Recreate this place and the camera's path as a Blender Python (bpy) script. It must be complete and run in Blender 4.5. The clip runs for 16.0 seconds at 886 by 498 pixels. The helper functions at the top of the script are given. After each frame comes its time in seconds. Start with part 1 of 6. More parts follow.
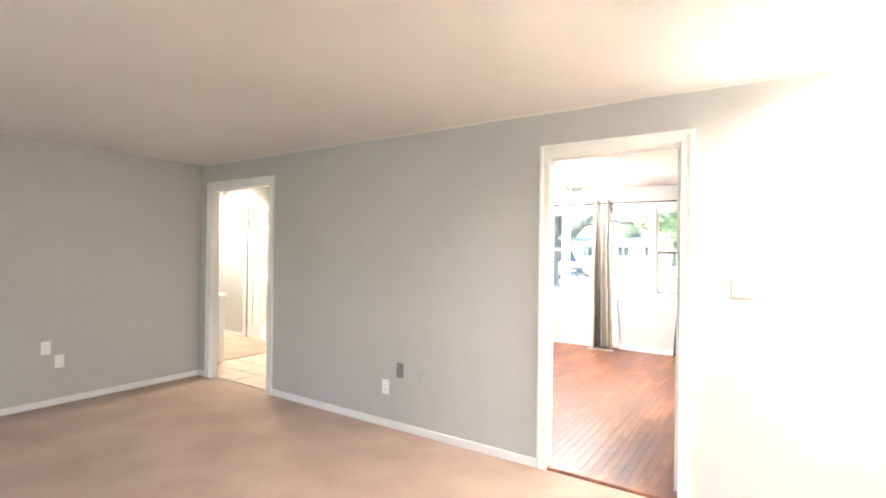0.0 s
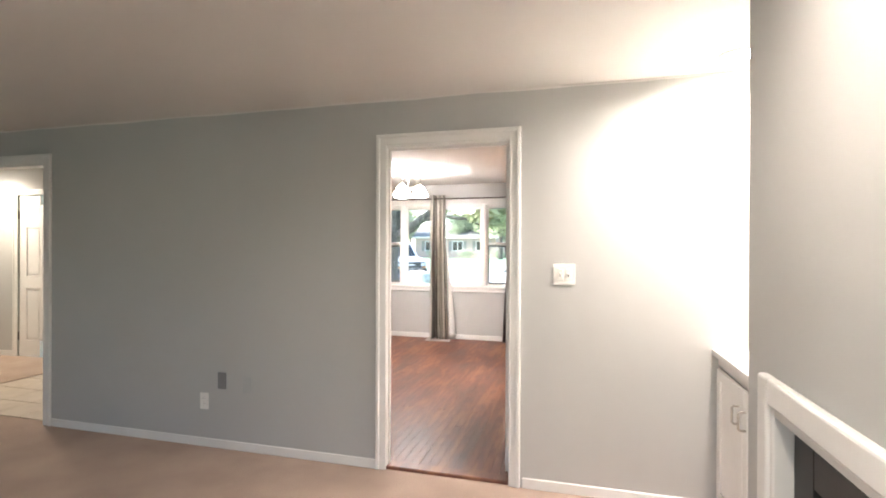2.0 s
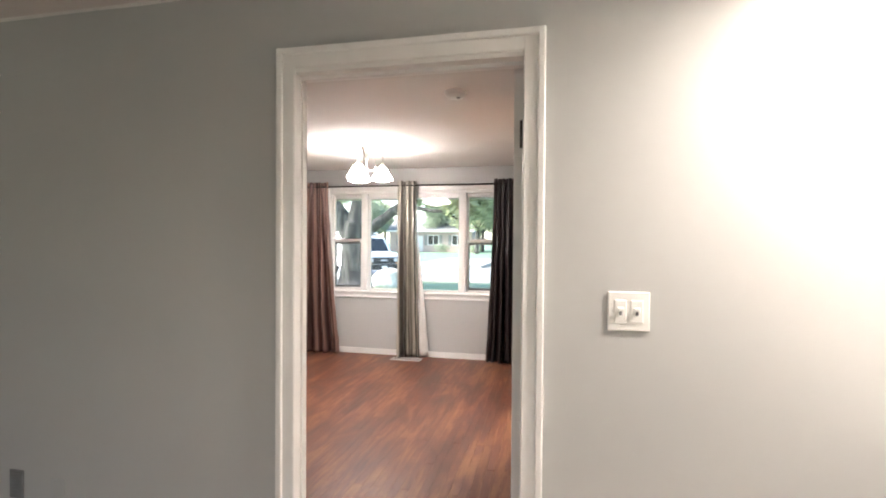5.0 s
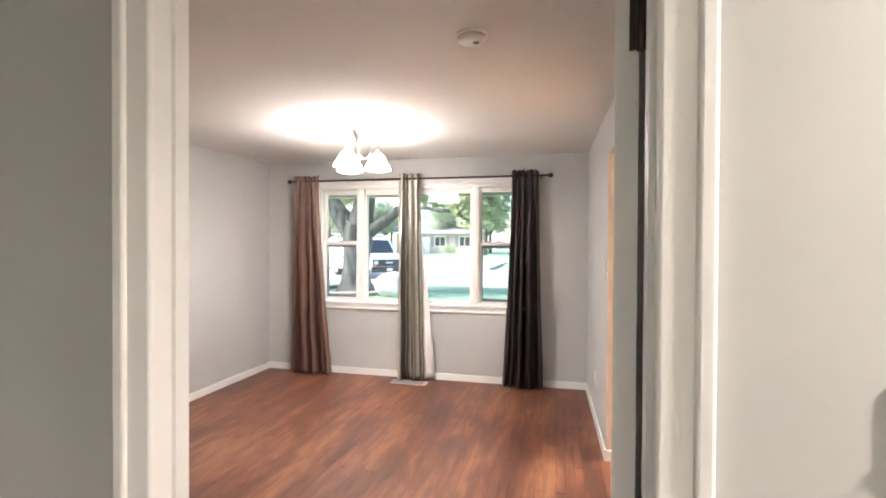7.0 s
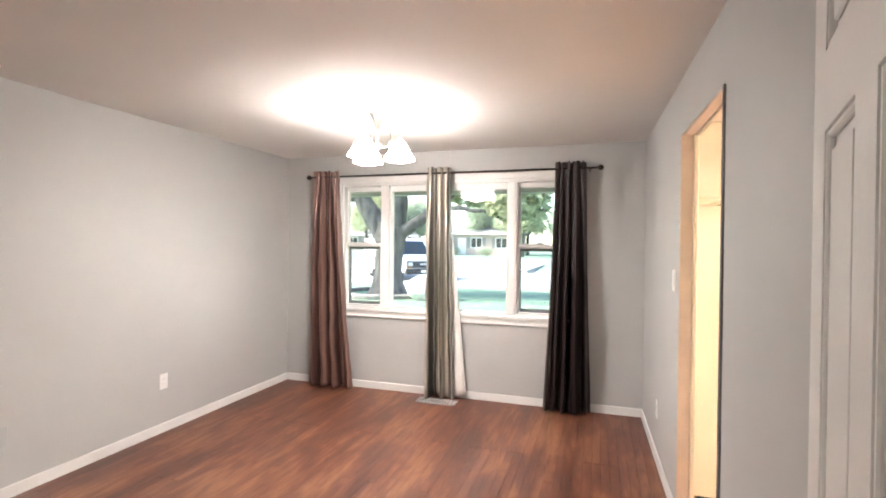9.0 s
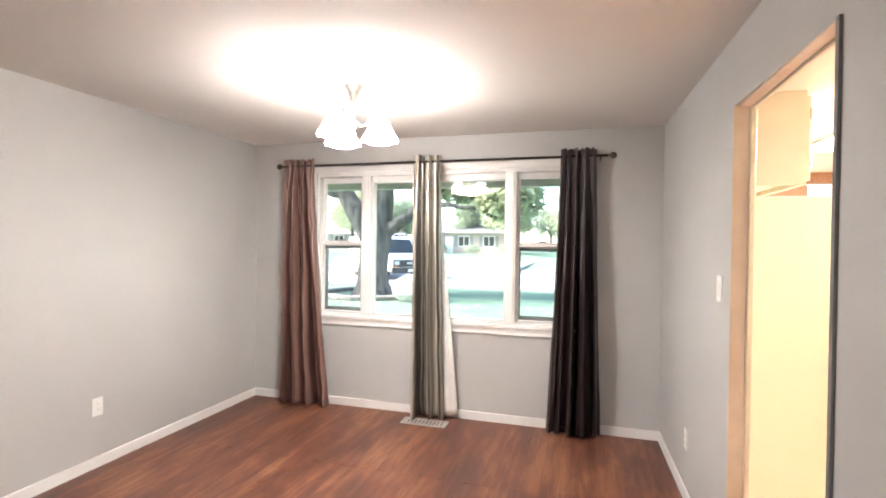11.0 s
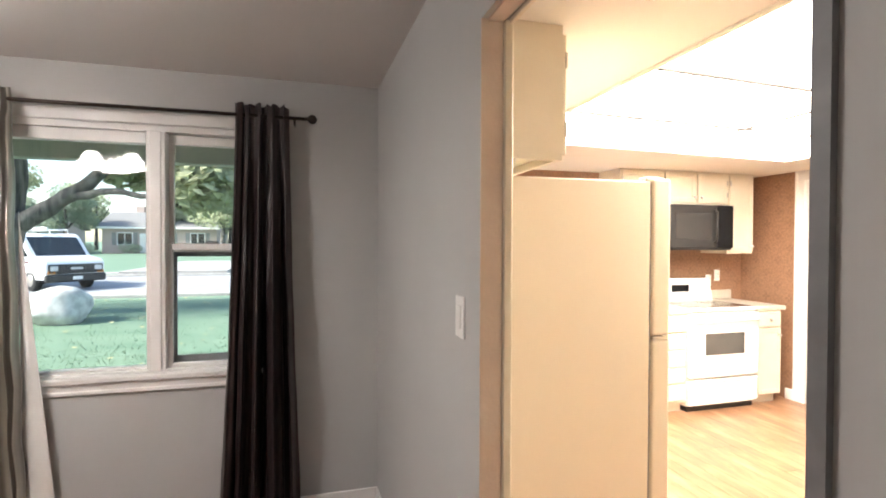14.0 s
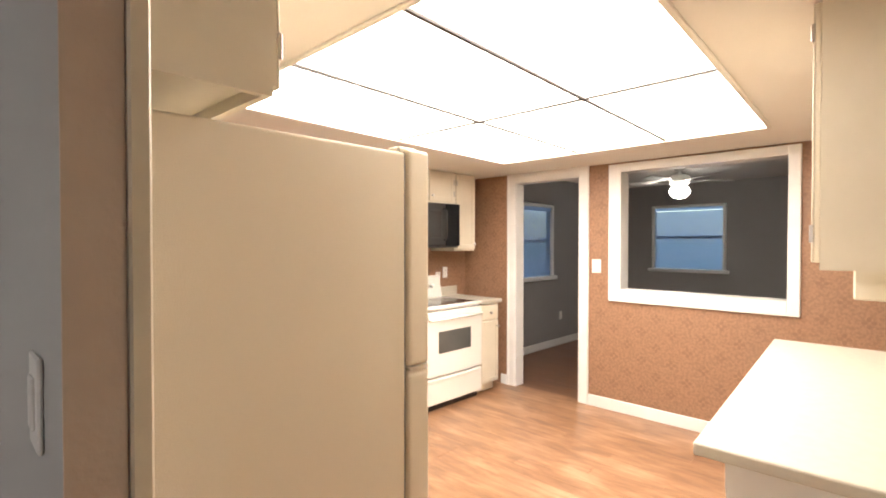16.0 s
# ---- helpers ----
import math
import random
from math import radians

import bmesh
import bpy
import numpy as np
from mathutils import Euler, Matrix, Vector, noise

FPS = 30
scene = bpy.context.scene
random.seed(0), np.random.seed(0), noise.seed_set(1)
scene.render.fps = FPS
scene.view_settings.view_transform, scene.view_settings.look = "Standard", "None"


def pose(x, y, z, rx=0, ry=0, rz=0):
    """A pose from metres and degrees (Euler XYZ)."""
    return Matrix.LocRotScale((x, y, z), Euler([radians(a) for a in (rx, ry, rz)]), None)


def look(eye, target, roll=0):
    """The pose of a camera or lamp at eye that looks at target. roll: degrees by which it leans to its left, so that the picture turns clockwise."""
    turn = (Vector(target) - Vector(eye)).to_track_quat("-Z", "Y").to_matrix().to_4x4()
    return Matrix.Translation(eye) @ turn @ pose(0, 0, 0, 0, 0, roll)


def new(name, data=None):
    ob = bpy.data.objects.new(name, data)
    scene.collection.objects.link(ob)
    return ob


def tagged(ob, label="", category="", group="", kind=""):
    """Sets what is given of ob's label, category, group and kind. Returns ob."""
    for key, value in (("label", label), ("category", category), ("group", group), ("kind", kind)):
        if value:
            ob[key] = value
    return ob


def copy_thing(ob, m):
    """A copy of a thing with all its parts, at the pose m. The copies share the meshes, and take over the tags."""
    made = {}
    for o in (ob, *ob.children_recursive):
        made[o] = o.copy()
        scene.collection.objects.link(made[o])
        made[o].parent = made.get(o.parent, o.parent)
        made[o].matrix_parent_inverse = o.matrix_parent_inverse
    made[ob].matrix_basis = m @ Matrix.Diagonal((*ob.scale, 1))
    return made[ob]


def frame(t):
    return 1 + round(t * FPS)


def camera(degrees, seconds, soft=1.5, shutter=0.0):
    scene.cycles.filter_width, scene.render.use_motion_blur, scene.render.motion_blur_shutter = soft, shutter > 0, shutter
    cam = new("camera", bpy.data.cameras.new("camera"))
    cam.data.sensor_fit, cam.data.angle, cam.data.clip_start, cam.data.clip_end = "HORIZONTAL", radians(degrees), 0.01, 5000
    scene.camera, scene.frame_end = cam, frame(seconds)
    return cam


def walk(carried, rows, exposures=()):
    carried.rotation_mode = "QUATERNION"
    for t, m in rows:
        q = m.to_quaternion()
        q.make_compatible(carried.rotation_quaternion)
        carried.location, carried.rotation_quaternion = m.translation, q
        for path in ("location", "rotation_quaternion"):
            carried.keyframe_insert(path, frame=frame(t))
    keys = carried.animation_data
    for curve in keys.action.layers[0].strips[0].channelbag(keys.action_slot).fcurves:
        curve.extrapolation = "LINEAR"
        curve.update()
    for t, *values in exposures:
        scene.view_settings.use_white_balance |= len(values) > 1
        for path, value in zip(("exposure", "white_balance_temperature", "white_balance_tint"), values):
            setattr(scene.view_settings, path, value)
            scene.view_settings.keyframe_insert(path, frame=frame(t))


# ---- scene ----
cam = camera(84.3, 16.0, soft=1.9)
PATH = [
    (0, (0.697, 0.707, 1.398), (-0.416, 2.369, 1.408), 0.8),
    (0.5, (0.702, 0.752, 1.418), (-0.206, 2.534, 1.413), 0.4),
    (1, (0.675, 0.783, 1.402), (-0.065, 2.641, 1.4), 0.4),
    (1.5, (0.648, 0.8, 1.388), (0.036, 2.704, 1.387), 0.3),
    (2, (0.659, 0.852, 1.383), (0.131, 2.781, 1.381), 0.2),
    (2.5, (0.644, 0.999, 1.397), (0.188, 2.947, 1.382), 0.1),
    (3, (0.631, 1.207, 1.41), (0.19, 3.158, 1.396), 0.1),
    (3.5, (0.593, 1.398, 1.407), (0.163, 3.351, 1.392), 0.2),
    (4, (0.497, 1.655, 1.412), (0.073, 3.61, 1.39), 0.2),
    (6.5, (0.223, 2.856, 1.466), (-0.226, 4.805, 1.436), 0.7),
    (7, (0.156, 3.038, 1.456), (-0.303, 4.984, 1.433), 0.3),
    (7.5, (0.137, 3.213, 1.468), (-0.371, 5.145, 1.446), 0.5),
    (8, (0.091, 3.375, 1.487), (-0.461, 5.297, 1.457), 0.5),
    (8.5, (0.086, 3.493, 1.464), (-0.517, 5.399, 1.445), 0.6),
    (11, (-0.124, 4.125, 1.467), (-0.676, 6.047, 1.442), 0.7),
    (11.5, (-0.128, 4.326, 1.475), (-0.531, 6.285, 1.452), 0.7),
    (12, (-0.134, 4.5, 1.478), (-0.39, 6.484, 1.451), 0.6),
    (12.5, (-0.167, 4.708, 1.478), (-0.234, 6.707, 1.457), 0.6),
    (13, (-0.126, 4.904, 1.481), (0.01, 6.899, 1.454), 0.6),
    (13.5, (-0.042, 5.097, 1.486), (0.277, 7.071, 1.454), 0.2),
    (14, (0.048, 5.271, 1.488), (0.585, 7.197, 1.459), 0.2),
    (14.5, (0.121, 5.405, 1.484), (0.883, 7.254, 1.449), 0.4),
    (15, (0.178, 5.58, 1.492), (1.201, 7.298, 1.457), 0.5),
    (15.5, (0.258, 5.714, 1.485), (1.519, 7.266, 1.453), 0.2),
    (16, (0.383, 5.797, 1.478), (1.823, 7.185, 1.448), -0.0),
]
EXPOSURE = [(0.0, 3.85), (0.6, 3.4), (1.2, 3.05), (2.0, 2.65), (3.0, 2.32), (4.0, 2.28), (7.0, 2.48), (8.5, 2.55), (12.0, 2.5), (13.0, 2.12), (14.0, 1.65), (14.5, 1.5), (15.0, 1.32), (15.5, 1.03), (16.0, 0.76)]
walk(cam, [(t, look(eye, target, roll)) for t, eye, target, roll in PATH], EXPOSURE)

# ---- light ----
world = bpy.data.worlds.new("world")
scene.world = world
world.use_nodes = True
wn = world.node_tree.nodes
sky = wn.new("ShaderNodeTexSky")
sky.sky_type, sky.sun_disc = "NISHITA", False
sky.sun_elevation, sky.sun_rotation = radians(38), radians(255)
world.node_tree.links.new(sky.outputs[0], wn["Background"].inputs[0])
wn["Background"].inputs[1].default_value = 0.15
sun = new("sun", bpy.data.lights.new("sun", "SUN"))
sun.data.energy, sun.data.angle, sun.data.color = 4.6, radians(12), (1.0, 0.95, 0.88)
sun.matrix_world = look((0, 0, 30), (24 * math.sin(radians(75)), 24 * math.cos(radians(75)), 30 - 18.75))


def spot(name, eye, target, watts, colour, size, blend, radius):
    lamp = new(name, bpy.data.lights.new(name, "SPOT"))
    lamp.data.energy, lamp.data.color, lamp.data.spot_size = watts, colour, radians(size)
    lamp.data.spot_blend, lamp.data.shadow_soft_size = blend, radius
    lamp.matrix_world = look(eye, target)
    return lamp


def area(name, eye, target, watts, colour, sx, sy):
    lamp = new(name, bpy.data.lights.new(name, "AREA"))
    lamp.data.energy, lamp.data.color, lamp.data.shape = watts, colour, "RECTANGLE"
    lamp.data.size, lamp.data.size_y = sx, sy
    lamp.matrix_world = look(eye, target)
    return lamp


WARM = (1.0, 0.86, 0.7)
spot("recessed_bulb", (1.39, 3.43, 2.295), (1.36, 3.44, 0), 58, (1.0, 0.89, 0.81), 172, 0.8, 0.05)
spot("recessed_bulb", (0.72, 1.75, 2.295), (0.75, 1.75, 0), 17, (1.0, 0.88, 0.78), 165, 0.8, 0.05)
spot("recessed_bulb", (-6.4, 5.0, 2.34), (-6.35, 5.02, 0), 24, WARM, 160, 0.6, 0.05)
# second hall lamp is an added, unseen one to brighten the entry half wall
spot("recessed_bulb", (-4.35, 4.25, 2.34), (-4.35, 4.25, 0), 8, WARM, 150, 0.7, 0.05)
area("living_window_daylight", (-1.6, -2.42, 1.4), (-1.6, 3.0, 1.2), 2.2, (0.97, 0.95, 1.0), 2.4, 1.3)

# ---- materials ----


def nodes_of(name):
    m = bpy.data.materials.new(name)
    m.use_nodes = True
    return m, m.node_tree.nodes, m.node_tree.links, m.node_tree.nodes["Principled BSDF"]


def mat(name, c1, c2=None, rough=0.5, metal=0.0, scale=3.0, stretch=(1, 1, 1), bump=0.0, bscale=120.0,
        rand=0.0, spec=0.5, rvar=0.0, emit=0.0, detail=5.0, coat=0.0):
    """Two-colour noise at one scale, fine relief at another, and a slow drift of roughness."""
    m, n, l, p = nodes_of(name)
    c2 = c2 or tuple(c * 0.9 for c in c1)
    geo = n.new("ShaderNodeNewGeometry")
    mp = n.new("ShaderNodeMapping")
    mp.inputs["Scale"].default_value = stretch
    vec = geo.outputs["Position"]
    if rand:
        info = n.new("ShaderNodeObjectInfo")
        shift = n.new("ShaderNodeVectorMath")
        shift.operation = "SCALE"
        shift.inputs[0].default_value = (37.0, 91.0, 13.0)
        l.new(info.outputs["Random"], shift.inputs["Scale"])
        add = n.new("ShaderNodeVectorMath")
        l.new(vec, add.inputs[0])
        l.new(shift.outputs[0], add.inputs[1])
        vec = add.outputs[0]
    l.new(vec, mp.inputs["Vector"])
    nz = n.new("ShaderNodeTexNoise")
    nz.inputs["Scale"].default_value, nz.inputs["Detail"].default_value = scale, detail
    l.new(mp.outputs[0], nz.inputs["Vector"])
    ramp = n.new("ShaderNodeValToRGB")
    ramp.color_ramp.elements[0].position, ramp.color_ramp.elements[1].position = 0.35, 0.66
    ramp.color_ramp.elements[0].color, ramp.color_ramp.elements[1].color = (*c1, 1), (*c2, 1)
    l.new(nz.outputs[0], ramp.inputs[0])
    col = ramp.outputs[0]
    if rand:
        hsv = n.new("ShaderNodeHueSaturation")
        mr = n.new("ShaderNodeMapRange")
        mr.inputs["To Min"].default_value, mr.inputs["To Max"].default_value = 1 - rand, 1 + rand
        l.new(info.outputs["Random"], mr.inputs["Value"])
        l.new(mr.outputs[0], hsv.inputs["Value"])
        l.new(col, hsv.inputs["Color"])
        col = hsv.outputs[0]
    l.new(col, p.inputs["Base Color"])
    p.inputs["Roughness"].default_value, p.inputs["Metallic"].default_value = rough, metal
    p.inputs["Specular IOR Level"].default_value = spec
    p.inputs["Coat Weight"].default_value = coat
    if rvar:
        mr2 = n.new("ShaderNodeMapRange")
        mr2.inputs["To Min"].default_value, mr2.inputs["To Max"].default_value = rough - rvar, rough + rvar
        l.new(nz.outputs[0], mr2.inputs["Value"])
        l.new(mr2.outputs[0], p.inputs["Roughness"])
    if bump:
        fine = n.new("ShaderNodeTexNoise")
        fine.inputs["Scale"].default_value, fine.inputs["Detail"].default_value = bscale, 3.0
        l.new(mp.outputs[0], fine.inputs["Vector"])
        b = n.new("ShaderNodeBump")
        b.inputs["Strength"].default_value, b.inputs["Distance"].default_value = bump, 0.004
        l.new(fine.outputs[0], b.inputs["Height"])
        l.new(b.outputs[0], p.inputs["Normal"])
    if emit:
        p.inputs["Emission Color"].default_value, p.inputs["Emission Strength"].default_value = (*c1, 1), emit
    return m


def wood(name, dark, mid, light, grain=(14, 1.1, 14), rough=0.35, rand=0.15, coat=0.2, bump=0.15, patch=(2.4, 2.4, 2.4), wear=0.34):
    """Boards with long grain along y: streaks, cathedral rings and a change of tone from board to board."""
    m, n, l, p = nodes_of(name)
    geo, info = n.new("ShaderNodeNewGeometry"), n.new("ShaderNodeObjectInfo")
    shift = n.new("ShaderNodeVectorMath")
    shift.operation = "SCALE"
    shift.inputs[0].default_value = (17.0, 53.0, 7.0)
    l.new(info.outputs["Random"], shift.inputs["Scale"])
    add = n.new("ShaderNodeVectorMath")
    l.new(geo.outputs["Position"], add.inputs[0])
    l.new(shift.outputs[0], add.inputs[1])
    mp = n.new("ShaderNodeMapping")
    mp.inputs["Scale"].default_value = grain
    l.new(add.outputs[0], mp.inputs["Vector"])
    rings = n.new("ShaderNodeTexNoise")
    rings.inputs["Scale"].default_value, rings.inputs["Detail"].default_value = 1.0, 2.0
    l.new(mp.outputs[0], rings.inputs["Vector"])
    mul = n.new("ShaderNodeMath")
    mul.operation = "MULTIPLY"
    mul.inputs[1].default_value = 24.0
    l.new(rings.outputs[0], mul.inputs[0])
    sine = n.new("ShaderNodeMath")
    sine.operation = "SINE"
    l.new(mul.outputs[0], sine.inputs[0])
    mp2 = n.new("ShaderNodeMapping")
    mp2.inputs["Scale"].default_value = (grain[0] * 16, grain[1] * 7, grain[2] * 16)
    l.new(add.outputs[0], mp2.inputs["Vector"])
    pore = n.new("ShaderNodeTexNoise")
    pore.inputs["Scale"].default_value, pore.inputs["Detail"].default_value = 1.0, 4.0
    l.new(mp2.outputs[0], pore.inputs["Vector"])
    mr = n.new("ShaderNodeMapRange")
    mr.inputs["From Min"].default_value, mr.inputs["From Max"].default_value = -1, 1
    mr.inputs["To Min"].default_value, mr.inputs["To Max"].default_value = -0.055, 0.055
    l.new(sine.outputs[0], mr.inputs["Value"])
    tone = n.new("ShaderNodeMath")
    tone.operation = "MULTIPLY_ADD"
    tone.inputs[1].default_value, tone.inputs[2].default_value = rand * 2, -rand
    l.new(info.outputs["Random"], tone.inputs[0])
    s1, s2, s3 = n.new("ShaderNodeMath"), n.new("ShaderNodeMath"), n.new("ShaderNodeMath")
    l.new(mr.outputs[0], s1.inputs[0])
    soft = n.new("ShaderNodeMath")
    soft.operation = "MULTIPLY_ADD"
    soft.inputs[1].default_value, soft.inputs[2].default_value = 0.26, 0.37
    l.new(pore.outputs[0], soft.inputs[0])
    l.new(soft.outputs[0], s1.inputs[1])
    l.new(s1.outputs[0], s2.inputs[0])
    l.new(tone.outputs[0], s2.inputs[1])
    worn = n.new("ShaderNodeTexNoise")
    worn.inputs["Scale"].default_value, worn.inputs["Detail"].default_value = 1.0, 6.0
    worn.inputs["Roughness"].default_value, worn.inputs["Distortion"].default_value = 0.58, 0.4
    mp3 = n.new("ShaderNodeMapping")
    mp3.inputs["Scale"].default_value = patch
    l.new(geo.outputs["Position"], mp3.inputs["Vector"])
    l.new(mp3.outputs[0], worn.inputs["Vector"])
    wmr = n.new("ShaderNodeMapRange")
    wmr.inputs["To Min"].default_value, wmr.inputs["To Max"].default_value = -wear, wear
    l.new(worn.outputs[0], wmr.inputs["Value"])
    l.new(s2.outputs[0], s3.inputs[0])
    l.new(wmr.outputs[0], s3.inputs[1])
    ramp = n.new("ShaderNodeValToRGB")
    e = ramp.color_ramp.elements
    e[0].position, e[1].position = 0.25, 0.8
    e[0].color, e[1].color = (*dark, 1), (*light, 1)
    e.new(0.5).color = (*mid, 1)
    l.new(s3.outputs[0], ramp.inputs[0])
    l.new(ramp.outputs[0], p.inputs["Base Color"])
    rr = n.new("ShaderNodeMapRange")
    rr.inputs["To Min"].default_value, rr.inputs["To Max"].default_value = rough - 0.1, rough + 0.14
    l.new(worn.outputs[0], rr.inputs["Value"])
    l.new(rr.outputs[0], p.inputs["Roughness"])
    p.inputs["Coat Weight"].default_value, p.inputs["Coat Roughness"].default_value = coat, 0.25
    b = n.new("ShaderNodeBump")
    b.inputs["Strength"].default_value, b.inputs["Distance"].default_value = bump, 0.002
    l.new(pore.outputs[0], b.inputs["Height"])
    l.new(b.outputs[0], p.inputs["Normal"])
    return m


def satin(name, dark, light, stripes, rough=0.32, sheen=0.0, gloss=0.0):
    """Striped satin cloth: stripes follow the cloth's own u direction, with a fine crosswise slub."""
    m, n, l, p = nodes_of(name)
    uv = n.new("ShaderNodeUVMap")
    sep = n.new("ShaderNodeSeparateXYZ")
    l.new(uv.outputs[0], sep.inputs[0])
    mul = n.new("ShaderNodeMath")
    mul.operation = "MULTIPLY"
    mul.inputs[1].default_value = stripes
    l.new(sep.outputs[0], mul.inputs[0])
    nz = n.new("ShaderNodeTexNoise")
    nz.noise_dimensions = "1D"
    nz.inputs["Scale"].default_value, nz.inputs["Detail"].default_value = 1.0, 2.0
    l.new(mul.outputs[0], nz.inputs["W"])
    ramp = n.new("ShaderNodeValToRGB")
    e = ramp.color_ramp.elements
    e[0].position, e[1].position = 0.42, 0.6
    e[0].color, e[1].color = (*dark, 1), (*light, 1)
    l.new(nz.outputs[0], ramp.inputs[0])
    l.new(ramp.outputs[0], p.inputs["Base Color"])
    p.inputs["Roughness"].default_value = rough
    p.inputs["Sheen Weight"].default_value = sheen
    p.inputs["Specular IOR Level"].default_value = 0.5 + 0.5 * gloss
    p.inputs["Metallic"].default_value = gloss
    mp = n.new("ShaderNodeMapping")
    mp.inputs["Scale"].default_value = (4, 700, 1)
    l.new(uv.outputs[0], mp.inputs["Vector"])
    slub = n.new("ShaderNodeTexNoise")
    slub.inputs["Scale"].default_value = 1.0
    l.new(mp.outputs[0], slub.inputs["Vector"])
    b = n.new("ShaderNodeBump")
    b.inputs["Strength"].default_value, b.inputs["Distance"].default_value = 0.25, 0.002
    l.new(slub.outputs[0], b.inputs["Height"])
    l.new(b.outputs[0], p.inputs["Normal"])
    return m


def wallpaper(name, ground, motif, across, up):
    """Small four-petalled motifs in staggered rows on a mottled ground. across: 'X' or 'Y', the wall's level axis."""
    m, n, l, p = nodes_of(name)
    geo, sep = n.new("ShaderNodeNewGeometry"), n.new("ShaderNodeSeparateXYZ")
    l.new(geo.outputs["Position"], sep.inputs[0])

    def calc(op, a, b=None):
        k = n.new("ShaderNodeMath")
        k.operation = op
        for i, v in enumerate((a, b)):
            if v is None:
                continue
            if isinstance(v, (int, float)):
                k.inputs[i].default_value = v
            else:
                l.new(v, k.inputs[i])
        return k.outputs[0]
    u, v = calc("DIVIDE", sep.outputs[across], 0.24), calc("DIVIDE", sep.outputs["Z"], up)
    shapes = []
    for half in (0.0, 0.5):
        fu = calc("SUBTRACT", calc("FRACT", calc("ADD", u, half)), 0.5)
        fv = calc("SUBTRACT", calc("FRACT", calc("ADD", v, half)), 0.5)
        r = calc("SQRT", calc("ADD", calc("MULTIPLY", fu, fu), calc("MULTIPLY", fv, fv)))
        ang = calc("ARCTAN2", fv, fu)
        petal = calc("ADD", 0.035, calc("MULTIPLY", 0.125, calc("ABSOLUTE", calc("COSINE", calc("MULTIPLY", ang, 2.0)))))
        inside = calc("LESS_THAN", r, petal)
        core = calc("LESS_THAN", r, 0.045)
        shapes.append(calc("SUBTRACT", inside, core))
    pattern = calc("MAXIMUM", *shapes)
    nz = n.new("ShaderNodeTexNoise")
    nz.inputs["Scale"].default_value, nz.inputs["Detail"].default_value = 55.0, 4.0
    l.new(geo.outputs["Position"], nz.inputs["Vector"])
    ramp = n.new("ShaderNodeValToRGB")
    ramp.color_ramp.elements[0].position, ramp.color_ramp.elements[1].position = 0.38, 0.62
    ramp.color_ramp.elements[0].color = (*[c * 0.78 for c in ground], 1)
    ramp.color_ramp.elements[1].color = (*ground, 1)
    l.new(nz.outputs[0], ramp.inputs[0])
    mix = n.new("ShaderNodeMix")
    mix.data_type = "RGBA"
    fade = calc("MULTIPLY", pattern, calc("MULTIPLY", nz.outputs[0], 0.62))
    l.new(fade, mix.inputs["Factor"])
    l.new(ramp.outputs[0], mix.inputs["A"])
    mix.inputs["B"].default_value = (*motif, 1)
    l.new(mix.outputs["Result"], p.inputs["Base Color"])
    p.inputs["Roughness"].default_value = 0.55
    return m


def glass(name, tint=(1, 1, 1), rough=0.0):
    m, n, l, p = nodes_of(name)
    p.inputs["Base Color"].default_value = (*tint, 1)
    p.inputs["Transmission Weight"].default_value, p.inputs["Roughness"].default_value = 1.0, rough
    p.inputs["IOR"].default_value = 1.45
    return m


GREY_PAINT = mat("grey_wall_paint", (0.474, 0.474, 0.462), (0.444, 0.444, 0.433), rough=0.6, scale=0.9, bump=0.03, bscale=420, rvar=0.06)
OLD_PAINT = mat("old_beige_paint", (0.63, 0.52, 0.44), (0.57, 0.465, 0.395), rough=0.6, scale=9, bump=0.2, bscale=90)
DARK_PAINT = mat("charcoal_wall_paint", (0.30, 0.295, 0.295), (0.27, 0.267, 0.267), rough=0.6, scale=0.9, bump=0.03, bscale=420)
CEILING = mat("ceiling_paint", (0.70, 0.675, 0.645), (0.655, 0.632, 0.602), rough=0.85, scale=0.8, bump=0.25, bscale=160)
KITCHEN_CEILING = mat("kitchen_ceiling_paint", (0.78, 0.75, 0.68), (0.73, 0.70, 0.63), rough=0.8, scale=0.8, bump=0.2, bscale=160)
WHITE = mat("white_gloss_trim_paint", (0.80, 0.79, 0.77), (0.74, 0.73, 0.71), rough=0.35, scale=4, bump=0.06, bscale=60)
DOOR_WHITE = mat("white_door_paint", (0.78, 0.77, 0.75), (0.73, 0.72, 0.70), rough=0.4, scale=3, bump=0.12, bscale=90)
CARPET = mat("beige_carpet", (0.50, 0.385, 0.32), (0.42, 0.32, 0.265), rough=0.95, scale=2.2, bump=1.0, bscale=420, spec=0.1)
HALL_CARPET = mat("hall_carpet", (0.46, 0.36, 0.29), (0.38, 0.29, 0.23), rough=0.95, scale=3, bump=1.0, bscale=420, spec=0.1)
TILE = mat("beige_floor_tile", (0.55, 0.47, 0.38), (0.46, 0.38, 0.30), rough=0.3, scale=6, rand=0.06, bump=0.05, bscale=40)
GROUT = mat("tile_grout", (0.34, 0.29, 0.24), rough=0.9, scale=20)
HARDWOOD = wood("red_brown_hardwood", (0.070, 0.025, 0.015), (0.150, 0.055, 0.033), (0.31, 0.145, 0.072), grain=(8, 1.2, 8), rough=0.42, rand=0.04, coat=0.0, patch=(4.2, 1.3, 3), wear=0.58)
